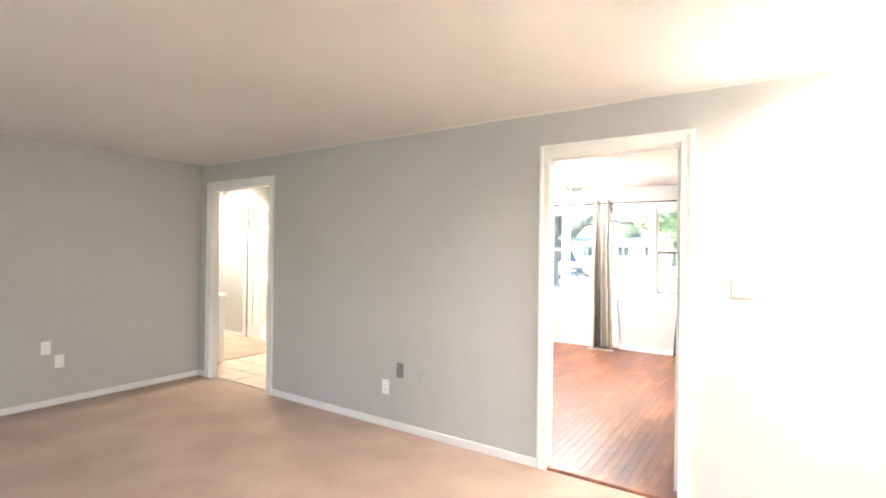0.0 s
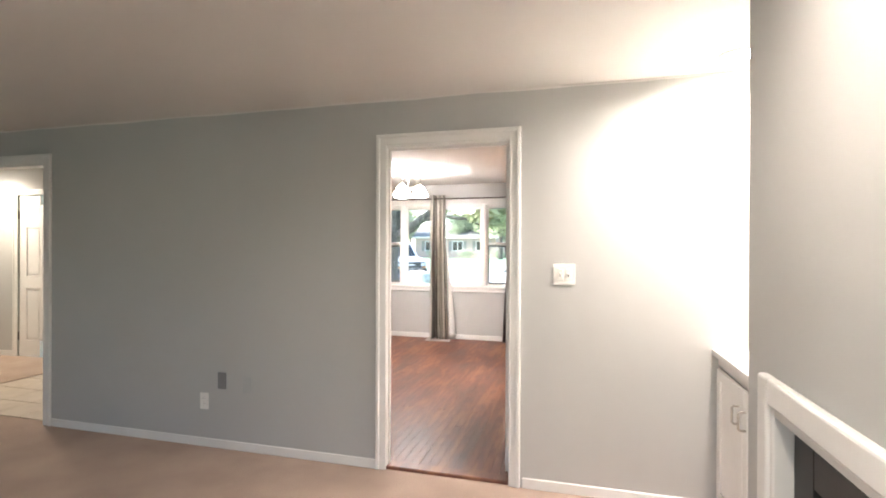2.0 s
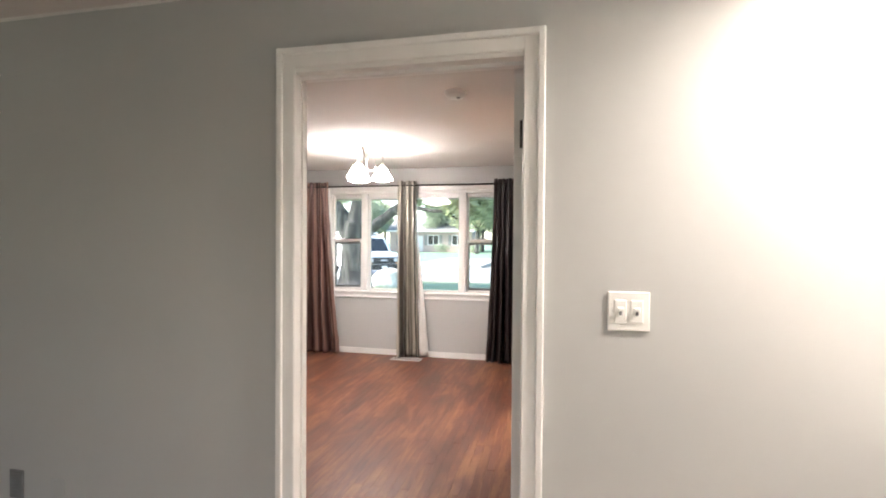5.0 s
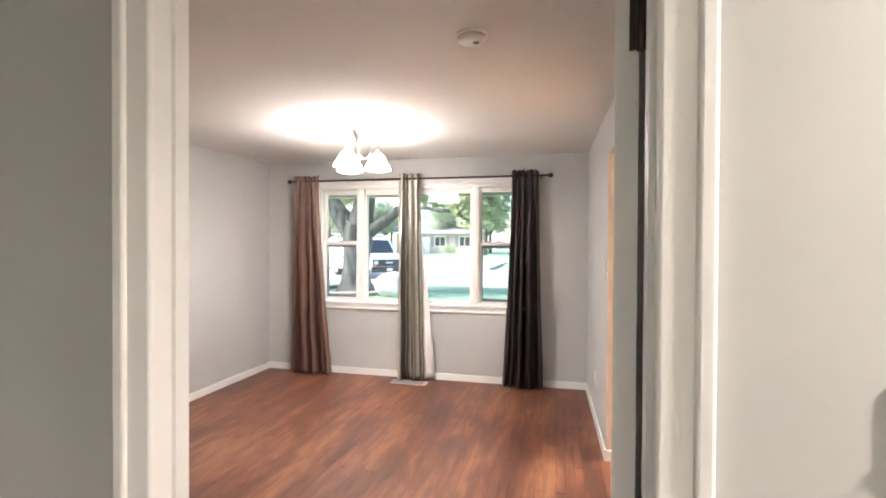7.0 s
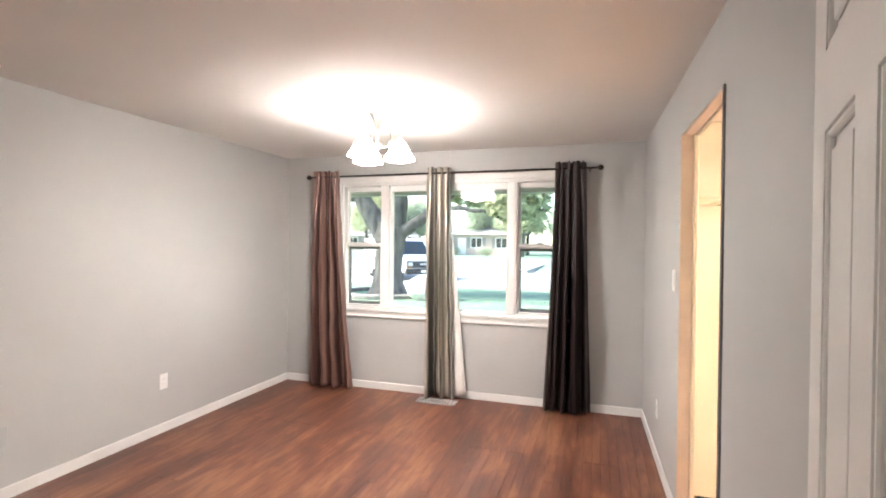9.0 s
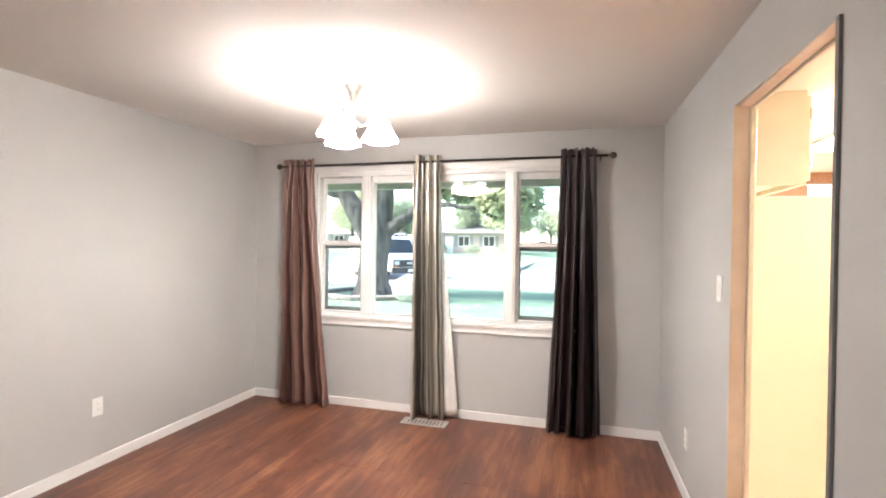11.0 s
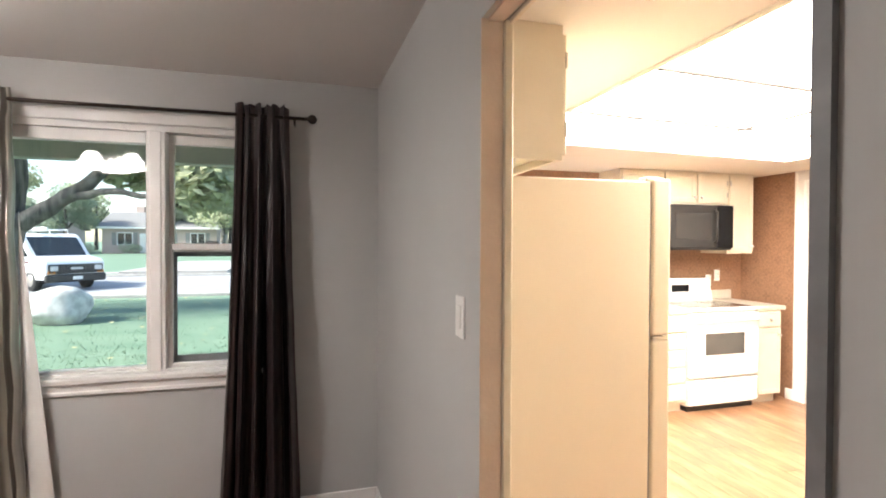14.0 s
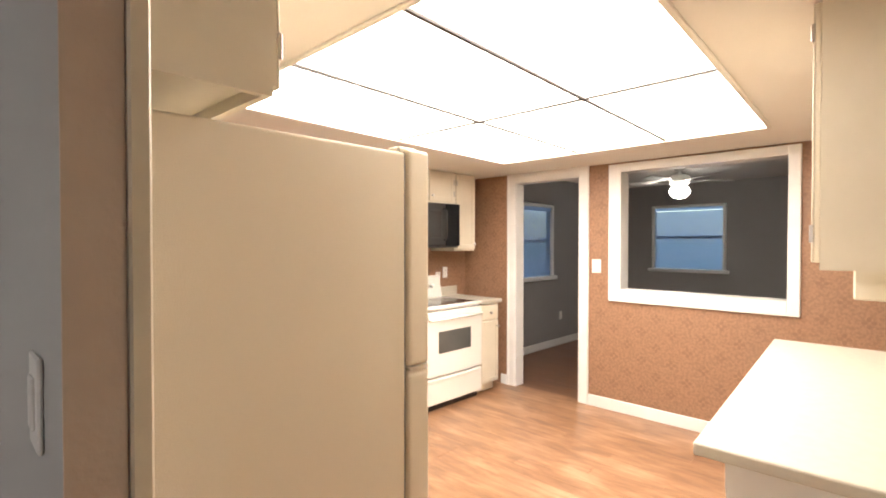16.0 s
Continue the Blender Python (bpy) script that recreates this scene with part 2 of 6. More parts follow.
LAMINATE = wood("light_oak_laminate", (0.19, 0.095, 0.048), (0.31, 0.165, 0.087), (0.49, 0.305, 0.185), grain=(11, 1.6, 11), rough=0.34, rand=0.07, coat=0.3, bump=0.05, patch=(7, 2.6, 3), wear=0.5)
BACK_WOOD = wood("brown_wood_floor", (0.13, 0.06, 0.034), (0.21, 0.105, 0.06), (0.3, 0.16, 0.095), rough=0.35)
SUBFLOOR = mat("dark_subfloor", (0.03, 0.015, 0.01), rough=0.9)
CREAM = mat("cream_cabinet_paint", (0.72, 0.655, 0.53), (0.67, 0.605, 0.485), rough=0.42, scale=5, bump=0.06, bscale=50)
FRIDGE = mat("cream_textured_steel", (0.80, 0.708, 0.56), (0.77, 0.678, 0.53), rough=0.42, scale=1.2, bump=0.35, bscale=600)
STOVE_WHITE = mat("white_enamel", (0.80, 0.78, 0.73), (0.77, 0.75, 0.70), rough=0.2, scale=2)
COUNTER = mat("cream_laminate_counter", (0.57, 0.525, 0.44), (0.53, 0.49, 0.41), rough=0.4, scale=30)
BLACK_GLASS = mat("black_appliance_glass", (0.012, 0.012, 0.013), (0.016, 0.016, 0.017), rough=0.08, scale=3)
OVEN_GLASS = mat("smoked_oven_glass", (0.10, 0.10, 0.09), (0.08, 0.08, 0.075), rough=0.1, scale=3)
DIM_GLASS = mat("dim_grey_door_glass", (0.045, 0.044, 0.042), (0.035, 0.034, 0.033), rough=0.25, scale=3)
BLACK_METAL = mat("black_painted_steel", (0.018, 0.017, 0.017), (0.026, 0.025, 0.024), rough=0.45, scale=12, bump=0.05)
BRONZE = mat("dark_bronze_metal", (0.03, 0.024, 0.02), (0.05, 0.038, 0.03), rough=0.35, metal=0.8, scale=20)
NICKEL = mat("brushed_nickel", (0.55, 0.52, 0.48), (0.48, 0.45, 0.41), rough=0.3, metal=1.0, scale=40, stretch=(1, 1, 12))
PLASTIC = mat("white_plastic", (0.82, 0.81, 0.78), (0.79, 0.78, 0.75), rough=0.35, scale=10)
GREY_PLASTIC = mat("grey_plastic", (0.2, 0.2, 0.205), (0.17, 0.17, 0.175), rough=0.5, scale=30)
PAINTED_PLATE = mat("painted_over_plate", (0.44, 0.445, 0.44), (0.42, 0.425, 0.42), rough=0.5, scale=10)
BLACK_HOLE = mat("black_slot", (0.01, 0.01, 0.01), rough=0.8)
GLASS = glass("clear_window_glass", (0.96, 1.0, 0.985))
SHADE = mat("lit_frosted_glass_shade", (1.0, 0.93, 0.895), (1.0, 0.93, 0.895), rough=0.4, emit=15.0)
PANEL_LIGHT = mat("lit_acrylic_diffuser", (1.0, 0.91, 0.81), (1.0, 0.91, 0.81), rough=0.5, emit=7.3)
BULB = mat("lit_bulb", (1.0, 0.9, 0.76), (1.0, 0.9, 0.76), rough=0.5, emit=25.0)
CHANDELIER_BULB = mat("lit_frosted_bulb", (1.0, 0.93, 0.895), (1.0, 0.93, 0.895), rough=0.4, emit=44.0)
FAN_GLOBE = mat("lit_fan_globe", (1.0, 0.93, 0.82), (1.0, 0.93, 0.82), rough=0.4, emit=26.0)
BROWN_SATIN = satin("brown_striped_satin", (0.09, 0.045, 0.038), (0.38, 0.235, 0.195), 12, rough=0.3, gloss=0.5)
SILVER_SATIN = satin("silver_striped_satin", (0.075, 0.07, 0.06), (0.56, 0.53, 0.46), 9, rough=0.33, gloss=0.5)
DARK_SATIN = satin("dark_brown_striped_satin", (0.013, 0.008, 0.009), (0.040, 0.026, 0.025), 14, rough=0.42, sheen=0.0)
LINING = mat("white_curtain_lining", (0.76, 0.75, 0.72), (0.70, 0.69, 0.66), rough=0.8, scale=6, bump=0.2, bscale=200)
ALUMINIUM = mat("dull_dark_grid_metal", (0.07, 0.06, 0.05), (0.05, 0.045, 0.04), rough=0.6, scale=20)
PAPER_Y = wallpaper("terracotta_wallpaper", (0.335, 0.188, 0.112), (0.14, 0.066, 0.04), "Y", 0.24)
PAPER_X = wallpaper("terracotta_wallpaper_side", (0.335, 0.188, 0.112), (0.14, 0.066, 0.04), "X", 0.24)
# blue of the daylight behind the blinds is put into the slat colour
BLIND = mat("daylight_blue_translucent_slat", (0.45, 0.60, 0.92), (0.41, 0.56, 0.88), rough=0.5, scale=8)
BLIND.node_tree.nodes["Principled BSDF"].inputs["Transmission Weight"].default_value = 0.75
GRASS = mat("lawn_grass", (0.10, 0.175, 0.115), (0.145, 0.22, 0.15), rough=0.9, scale=1.7, bump=1.0, bscale=60, detail=9)
ASPHALT = mat("pale_road_concrete", (0.30, 0.305, 0.315), (0.25, 0.255, 0.265), rough=0.9, scale=1.5, bump=0.4, bscale=80)
CONCRETE = mat("concrete_kerb", (0.36, 0.35, 0.33), (0.28, 0.27, 0.255), rough=0.9, scale=6, bump=0.3, bscale=60)
BARK = mat("grey_tree_bark", (0.055, 0.05, 0.047), (0.19, 0.17, 0.155), rough=0.95, scale=9, stretch=(1, 1, 0.25), bump=1.0, bscale=20)


def leafy(name, c1, c2):
    """Thin leaves: half of the light is let through."""
    m = mat(name, c1, c2, rough=0.6, scale=0.9)
    n, l = m.node_tree.nodes, m.node_tree.links
    p = n["Principled BSDF"]
    thin, mix = n.new("ShaderNodeBsdfTranslucent"), n.new("ShaderNodeMixShader")
    l.new(p.inputs["Base Color"].links[0].from_socket, thin.inputs["Color"])
    mix.inputs[0].default_value = 0.5
    l.new(p.outputs[0], mix.inputs[1])
    l.new(thin.outputs[0], mix.inputs[2])
    l.new(mix.outputs[0], n["Material Output"].inputs["Surface"])
    return m


# leaf colours are paled and greyed to stand for the bright outdoor haze
LEAF = leafy("hazy_green_yellow_leaf", (0.36, 0.40, 0.25), (0.46, 0.47, 0.31))
LEAF_DARK = leafy("hazy_mid_green_leaf", (0.30, 0.36, 0.27), (0.38, 0.43, 0.32))
MULCH = mat("stone_edging", (0.24, 0.22, 0.20), (0.14, 0.13, 0.12), rough=0.95, scale=9, bump=0.8, bscale=40)
# brick and roof shingle are lightened with the same haze in their colour
BRICK = mat("hazy_house_brick", (0.52, 0.42, 0.37), (0.45, 0.35, 0.31), rough=0.9, scale=8, bump=0.4, bscale=20)
SIDING = mat("pale_house_siding", (0.36, 0.35, 0.33), (0.31, 0.30, 0.285), rough=0.7, scale=2)
ROOF = mat("grey_roof_shingle", (0.24, 0.235, 0.23), (0.17, 0.168, 0.166), rough=0.9, scale=14, bump=0.6, bscale=30)
SOFFIT = mat("olive_porch_paint", (0.48, 0.47, 0.41), (0.42, 0.41, 0.36), rough=0.7, scale=4)
VAN_WHITE = mat("white_car_paint", (0.78, 0.78, 0.78), (0.74, 0.74, 0.74), rough=0.2, scale=2, coat=0.6)
CAR_BLUE = mat("dark_blue_car_paint", (0.02, 0.03, 0.055), (0.015, 0.025, 0.045), rough=0.2, scale=2, coat=0.6)
RUBBER = mat("black_tyre_rubber", (0.02, 0.02, 0.02), (0.03, 0.03, 0.03), rough=0.8, scale=20)
CAR_GLASS = mat("dark_car_window", (0.03, 0.04, 0.045), (0.025, 0.03, 0.035), rough=0.06, scale=3)
AMBER = mat("amber_lamp_lens", (0.75, 0.30, 0.05), (0.65, 0.25, 0.04), rough=0.2, scale=10)
LAMP_GLASS = mat("headlight_lens", (0.6, 0.6, 0.6), rough=0.1, scale=10)
BIN_PLASTIC = mat("maroon_bin_plastic", (0.12, 0.04, 0.05), (0.09, 0.03, 0.04), rough=0.5, scale=6)
PALE_STONE = mat("pale_lichened_stone", (0.62, 0.62, 0.60), (0.40, 0.40, 0.39), rough=0.9, scale=7, bump=0.6, bscale=25)
STONE_GREY = mat("grey_stone", (0.3, 0.29, 0.28), (0.22, 0.21, 0.2), rough=0.9, scale=6, bump=0.5, bscale=30)

# ---- building tools ----
ORIGIN = {}


def box(bm, x0, x1, y0, y1, z0, z1, bevel=0.0, seg=1):
    made = bmesh.ops.create_cube(bm, size=1.0)["verts"]
    for v in made:
        v.co = Vector(((x0 + x1) / 2 + v.co.x * (x1 - x0), (y0 + y1) / 2 + v.co.y * (y1 - y0), (z0 + z1) / 2 + v.co.z * (z1 - z0)))
    if bevel:
        edges = list({e for v in made for e in v.link_edges})
        bmesh.ops.bevel(bm, geom=edges, offset=bevel, segments=seg, affect="EDGES", profile=0.5)
    return bm


def boxes(*dims, bevel=0.0, seg=1):
    bm = bmesh.new()
    for d in dims:
        box(bm, *d, bevel=bevel, seg=seg)
    return bm


def lathe(profile, steps=24, centre=(0, 0, 0), axis="Z"):
    """A turned solid: profile of (radius, height) from bottom to top."""
    bm = bmesh.new()
    rings = []
    for r, h in profile:
        ring = []
        for i in range(steps):
            a = 2 * math.pi * i / steps
            p = (max(r, 1e-4) * math.cos(a), max(r, 1e-4) * math.sin(a), h)
            if axis == "X":
                p = (p[2], p[0], p[1])
            if axis == "Y":
                p = (p[0], p[2], p[1])
            ring.append(bm.verts.new(Vector(p) + Vector(centre)))
        rings.append(ring)
    for a, b in zip(rings, rings[1:]):
        for i in range(steps):
            bm.faces.new((a[i], a[(i + 1) % steps], b[(i + 1) % steps], b[i]))
    bm.faces.new(rings[0])
    bm.faces.new(rings[-1])
    bmesh.ops.recalc_face_normals(bm, faces=bm.faces)
    for f in bm.faces:
        f.smooth = len(f.verts) == 4
    return bm


def tube(points, radii, steps=10):
    """A round bar that follows points; radii one for each point or one for all."""
    bm = bmesh.new()
    pts = [Vector(p) for p in points]
    if not isinstance(radii, (list, tuple)):
        radii = [radii] * len(pts)
    rings, side = [], None
    for i, p in enumerate(pts):
        d = (pts[min(i + 1, len(pts) - 1)] - pts[max(i - 1, 0)]).normalized()
        if side is None:
            side = d.orthogonal().normalized()
        side = (side - d * side.dot(d)).normalized()
        up = d.cross(side)
        rings.append([bm.verts.new(p + radii[i] * (math.cos(2 * math.pi * k / steps) * side + math.sin(2 * math.pi * k / steps) * up)) for k in range(steps)])
    for a, b in zip(rings, rings[1:]):
        for k in range(steps):
            bm.faces.new((a[k], a[(k + 1) % steps], b[(k + 1) % steps], b[k]))
    bm.faces.new(rings[0])
    bm.faces.new(rings[-1])
    bmesh.ops.recalc_face_normals(bm, faces=bm.faces)
    for f in bm.faces:
        f.smooth = len(f.verts) == 4
    return bm


def prism(outline, lo, hi, axis="Y", bevel=0.0):
    """An outline in two coordinates pushed along the third axis from lo to hi."""
    bm = bmesh.new()

    def at(p, d):
        return {"X": (d, p[0], p[1]), "Y": (p[0], d, p[1]), "Z": (p[0], p[1], d)}[axis]
    a, b = [bm.verts.new(at(p, lo)) for p in outline], [bm.verts.new(at(p, hi)) for p in outline]
    bm.faces.new(a)
    bm.faces.new(b)
    for i in range(len(outline)):
        j = (i + 1) % len(outline)
        bm.faces.new((a[i], a[j], b[j], b[i]))
    bmesh.ops.recalc_face_normals(bm, faces=bm.faces)
    if bevel:
        bmesh.ops.bevel(bm, geom=list(bm.edges), offset=bevel, segments=2, affect="EDGES", profile=0.5)
    return bm


def finish(name, bm, material):
    me = bpy.data.meshes.new(name)
    bm.to_mesh(me)
    bm.free()
    me.materials.append(material)
    return me


def struct(name, bm, material, label, category, at=(0, 0, 0)):
    bm.transform(Matrix.Translation(-Vector(at)))
    ob = new(name, finish(name, bm, material))
    ob.location = at
    ORIGIN[ob] = Vector(at)
    return tagged(ob, label, category, kind="structure")


def thing(name, at, label, category, group="", kind=""):
    ob = new(name)
    ob.location = at
    ORIGIN[ob] = Vector(at)
    return tagged(ob, label, category, group, kind)


def part(name, bm, material, parent, label=""):
    """bm in world metres becomes one mesh object under parent."""
    bm.transform(Matrix.Translation(-ORIGIN[parent]))
    ob = new(name, finish(name, bm, material))
    ob.parent = parent
    ORIGIN[ob] = ORIGIN[parent]
    if label:
        ob["label"] = label
    return ob


def single(name, bm, material, at, label, category, group=""):
    bm.transform(Matrix.Translation(-Vector(at)))
    ob = new(name, finish(name, bm, material))
    ob.location = at
    ORIGIN[ob] = Vector(at)
    return tagged(ob, label, category, group)


# ---- large structure ----
DOOR_Y, WINDOW_Y = 3.71, 8.06
LIVING_TOP, DINING_TOP, KITCHEN_TOP = 2.31, 2.357, 2.16
DX0, DX1 = -3.08, 0.44
KX, KY = 4.487, 9.42

struct("floor_living", boxes((-7.0, 1.95, -2.6, 3.765, -0.1, 0.0)), CARPET, "beige cut-pile carpet with faint footprints", "floor")
floor_dining = struct("floor_dining", boxes((-3.19, 0.55, 3.765, 8.06, -0.1, 0.003)), SUBFLOOR, "red-brown stained hardwood strip floor", "floor")
floor_kitchen = struct("floor_kitchen", boxes((0.55, 4.54, 5.1, 9.53, -0.1, -0.012)), SUBFLOOR, "light oak laminate kitchen floor", "floor")
floor_hall = struct("floor_hall", boxes((-7.0, -3.19, 3.765, 5.5, -0.1, -0.012)), GROUT, "beige ceramic tile entry floor", "floor")
struct("floor_back_room", boxes((4.54, 8.4, 4.9, 9.57, -0.1, -0.004)), BACK_WOOD, "brown wood floor of the back room", "floor")
struct("threshold", boxes((-0.492, 0.283, 3.715, 3.80, -0.01, 0.02), bevel=0.006), HARDWOOD, "low wooden threshold between carpet and hardwood", "threshold")

# walls between the rooms; each opening goes through
struct("wall_living_dining", boxes(
    (-7.0, -4.33, 3.71, 3.787, 0, 2.4), (-4.33, -3.33, 3.71, 3.787, 2.04, 2.4), (-3.33, -0.512, 3.71, 3.787, 0, 2.4),
    (-0.512, 0.303, 3.71, 3.787, 2.03, 2.4), (0.303, 1.95, 3.71, 3.787, 0, 2.4)), GREY_PAINT, "grey painted wall with two doorways", "wall")
struct("wall_living_west", boxes((-4.71, -4.53, -2.6, 3.71, 0, 2.4)), GREY_PAINT, "plain grey painted wall", "wall")
struct("wall_living_south", boxes((-4.71, -2.9, -2.6, -2.49, 0, 2.4), (-0.3, 1.95, -2.6, -2.49, 0, 2.4), (-2.9, -0.3, -2.6, -2.49, 0, 0.7), (-2.9, -0.3, -2.6, -2.49, 2.1, 2.4)), GREY_PAINT, "grey painted wall with a window opening", "wall")
struct("wall_living_east", boxes((1.66, 1.77, -2.49, 1.1, 0, 2.4)), GREY_PAINT, "plain grey painted wall", "wall")
struct("wall_chimney_breast", boxes((1.18, 1.66, 2.36, 2.587, 0, 2.4), (1.18, 1.66, 1.1, 1.34, 0, 2.4), (1.18, 1.66, 1.34, 2.36, 0.985, 2.4), (1.5, 1.66, 1.34, 2.36, 0, 0.985)), GREY_PAINT, "grey painted chimney breast beside the fireplace", "wall")
struct("wall_niche_back", boxes((1.9, 1.95, 2.587, 3.71, 0, 2.4), (1.66, 1.9, 2.52, 2.587, 0, 2.4)), WHITE, "white painted back of the bookcase niche", "wall")
struct("wall_dining_west", boxes((-3.19, DX0, 3.787, 8.06, 0, 2.45)), GREY_PAINT, "plain grey painted wall", "wall")


def side_x(y):
    """The dining side of the kitchen wall, which runs a little askew."""
    return DX1 + 0.0225 * (8.06 - y)


bm = prism([(side_x(3.787), 3.787), (0.62, 3.787), (0.62, 5.603), (side_x(5.603), 5.603)], 0, 2.45, "Z")
for outline, z0 in (([(side_x(6.452), 6.452), (0.545, 6.452), (0.545, 9.53), (side_x(9.53), 9.53)], 0), ([(side_x(5.603), 5.603), (0.545, 5.603), (0.545, 6.452), (side_x(6.452), 6.452)], 2.056)):
    extra = prism(outline, z0, 2.45, "Z")
    me = finish("tmp", extra, GREY_PAINT)
    bm.from_mesh(me)
    bpy.data.meshes.remove(me)
struct("wall_dining_kitchen", bm, GREY_PAINT, "grey painted wall with an untrimmed doorway", "wall")
WX0, WX1, WZ0, WZ1 = -2.44, -0.21, 0.815, 2.085
struct("wall_window", boxes((-3.19, WX0, 8.06, 8.22, -0.3, 2.45), (WX1, 0.44, 8.06, 8.22, -0.3, 2.45), (WX0, WX1, 8.06, 8.22, -0.3, WZ0), (WX0, WX1, 8.06, 8.22, WZ1, 2.45)), GREY_PAINT, "grey painted wall round a wide window", "wall")
struct("wall_kitchen_north", boxes((0.546, 1.85, KY, KY + 0.11, -0.3, 2.45), (2.70, 4.6, KY, KY + 0.11, -0.3, 2.45), (1.85, 2.70, KY, KY + 0.11, -0.3, 1.12), (1.85, 2.70, KY, KY + 0.11, 2.06, 2.45)), PAPER_X, "terracotta patterned wallpaper wall behind the stove", "wall")
# unseen closing wall, made cream to bounce light onto the refrigerator
struct("wall_kitchen_south", boxes((0.56, 4.487, 5.05, 5.16, 0, 2.45)), CREAM, "plain unseen kitchen wall, cream to bounce light", "wall")
struct("wall_kitchen_east", boxes((KX, 4.6, 8.737, KY, 0, 2.45), (KX, 4.6, 8.0, 8.737, 2.086, 2.45), (KX, 4.6, 7.625, 8.0, 0, 2.45), (KX, 4.6, 6.43, 7.625, 0, 1.06), (KX, 4.6, 6.43, 7.625, 2.083, 2.45), (KX, 4.6, 5.05, 6.43, 0, 2.45)), PAPER_Y, "terracotta patterned wallpaper wall with doorway and pass-through", "wall")
struct("wall_back_lining", boxes((4.6, 4.612, 8.82, 9.46, 0, 2.4), (4.6, 4.612, 5.0, 6.36, 0, 2.4), (4.6, 4.612, 6.36, 7.73, 0, 0.96), (4.6, 4.612, 6.36, 8.82, 2.16, 2.4), (4.6, 4.612, 7.73, 7.92, 0, 2.16)), DARK_PAINT, "charcoal painted wall", "wall")
struct("wall_back_north", boxes((4.6, 5.58, 9.46, 9.57, -0.3, 2.45), (6.44, 8.4, 9.46, 9.57, -0.3, 2.45), (5.58, 6.44, 9.46, 9.57, -0.3, 0.99), (5.58, 6.44, 9.46, 9.57, 2.0, 2.45)), DARK_PAINT, "charcoal painted wall with a window", "wall")
struct("wall_back_east", boxes((8.3, 8.41, 4.9, 7.75, -0.3, 2.45), (8.3, 8.41, 8.82, 9.57, -0.3, 2.45), (8.3, 8.41, 7.75, 8.82, -0.3, 1.05), (8.3, 8.41, 7.75, 8.82, 2.04, 2.45)), DARK_PAINT, "charcoal painted wall with a window", "wall")
struct("wall_back_south", boxes((4.6, 8.3, 4.9, 5.0, 0, 2.45)), DARK_PAINT, "charcoal painted wall", "wall")
struct("wall_hall_north", boxes((-7.0, -6.16, 5.4, 5.5, 0, 2.45), (-5.34, -3.19, 5.4, 5.5, 0, 2.45), (-6.16, -5.34, 5.4, 5.5, 2.04, 2.45)), GREY_PAINT, "grey painted hall wall round a white door", "wall")
struct("wall_hall_west", boxes((-7.0, -6.78, 3.787, 5.4, 0, 2.45)), GREY_PAINT, "grey painted hall end wall", "wall")
struct("wall_hall_east", boxes((-3.3, -3.19, 3.787, 5.4, 0, 2.45)), GREY_PAINT, "grey painted hall wall", "wall")

struct("ceiling_living", boxes((-4.71, 1.95, -2.6, 3.71, LIVING_TOP, 2.46)), CEILING, "off-white painted ceiling", "ceiling")
struct("ceiling_dining", boxes((-3.08, 0.54, 3.787, 8.06, DINING_TOP, 2.46)), CEILING, "off-white painted ceiling", "ceiling")
struct("ceiling_hall", boxes((-6.78, -3.3, 3.787, 5.4, 2.36, 2.46)), CEILING, "off-white painted hall ceiling", "ceiling")


def askew(bm):
    """The light box is set a little out of square with the kitchen walls."""
    for v in bm.verts:
        v.co.y += 0.055 * (v.co.x - 2.57)
    return bm


LX0, LX1, LY0, LY1 = 1.33, 3.81, 6.36, 8.30
bm = boxes((0.546, LX0, 5.0, 9.62, KITCHEN_TOP, 2.46), (LX1, 4.55, 5.0, 9.62, KITCHEN_TOP, 2.46), (LX0, LX1, 5.0, LY0, KITCHEN_TOP, 2.46), (LX0, LX1, LY1, 9.62, KITCHEN_TOP, 2.46), (LX0, LX1, LY0, LY1, 2.3, 2.46))
askew(bm)
struct("ceiling_kitchen", bm, KITCHEN_CEILING, "cream dropped kitchen ceiling round a light box", "ceiling")
struct("ceiling_back_room", boxes((4.6, 8.3, 5.0, 9.46, 2.36, 2.46)), CEILING, "off-white painted ceiling", "ceiling")
lap = [(-4.5 + 0.1 * k, LIVING_TOP - 0.010 + 0.009 * noise.noise(Vector((k * 0.23, 3.0, 1.0))) + 0.004 * noise.noise(Vector((k * 0.9, 7.0, 2.0)))) for k in range(64)]
struct("ceiling_paint_edge", prism([(-4.5, LIVING_TOP + 0.003), *lap, (1.8, LIVING_TOP + 0.003)], 3.7075, 3.711, "Y"), CEILING, "uneven edge of ceiling paint lapping onto the wall", "paint edge")
# unseen slab added over the ceilings to keep sky and sun out
struct("light_block_slab", boxes((-7.0, 8.6, -2.8, 8.3, 2.465, 2.6), (0.4, 8.6, 8.3, 9.8, 2.465, 2.6)), ROOF, "unseen slab above the rooms that shuts out daylight", "roof")


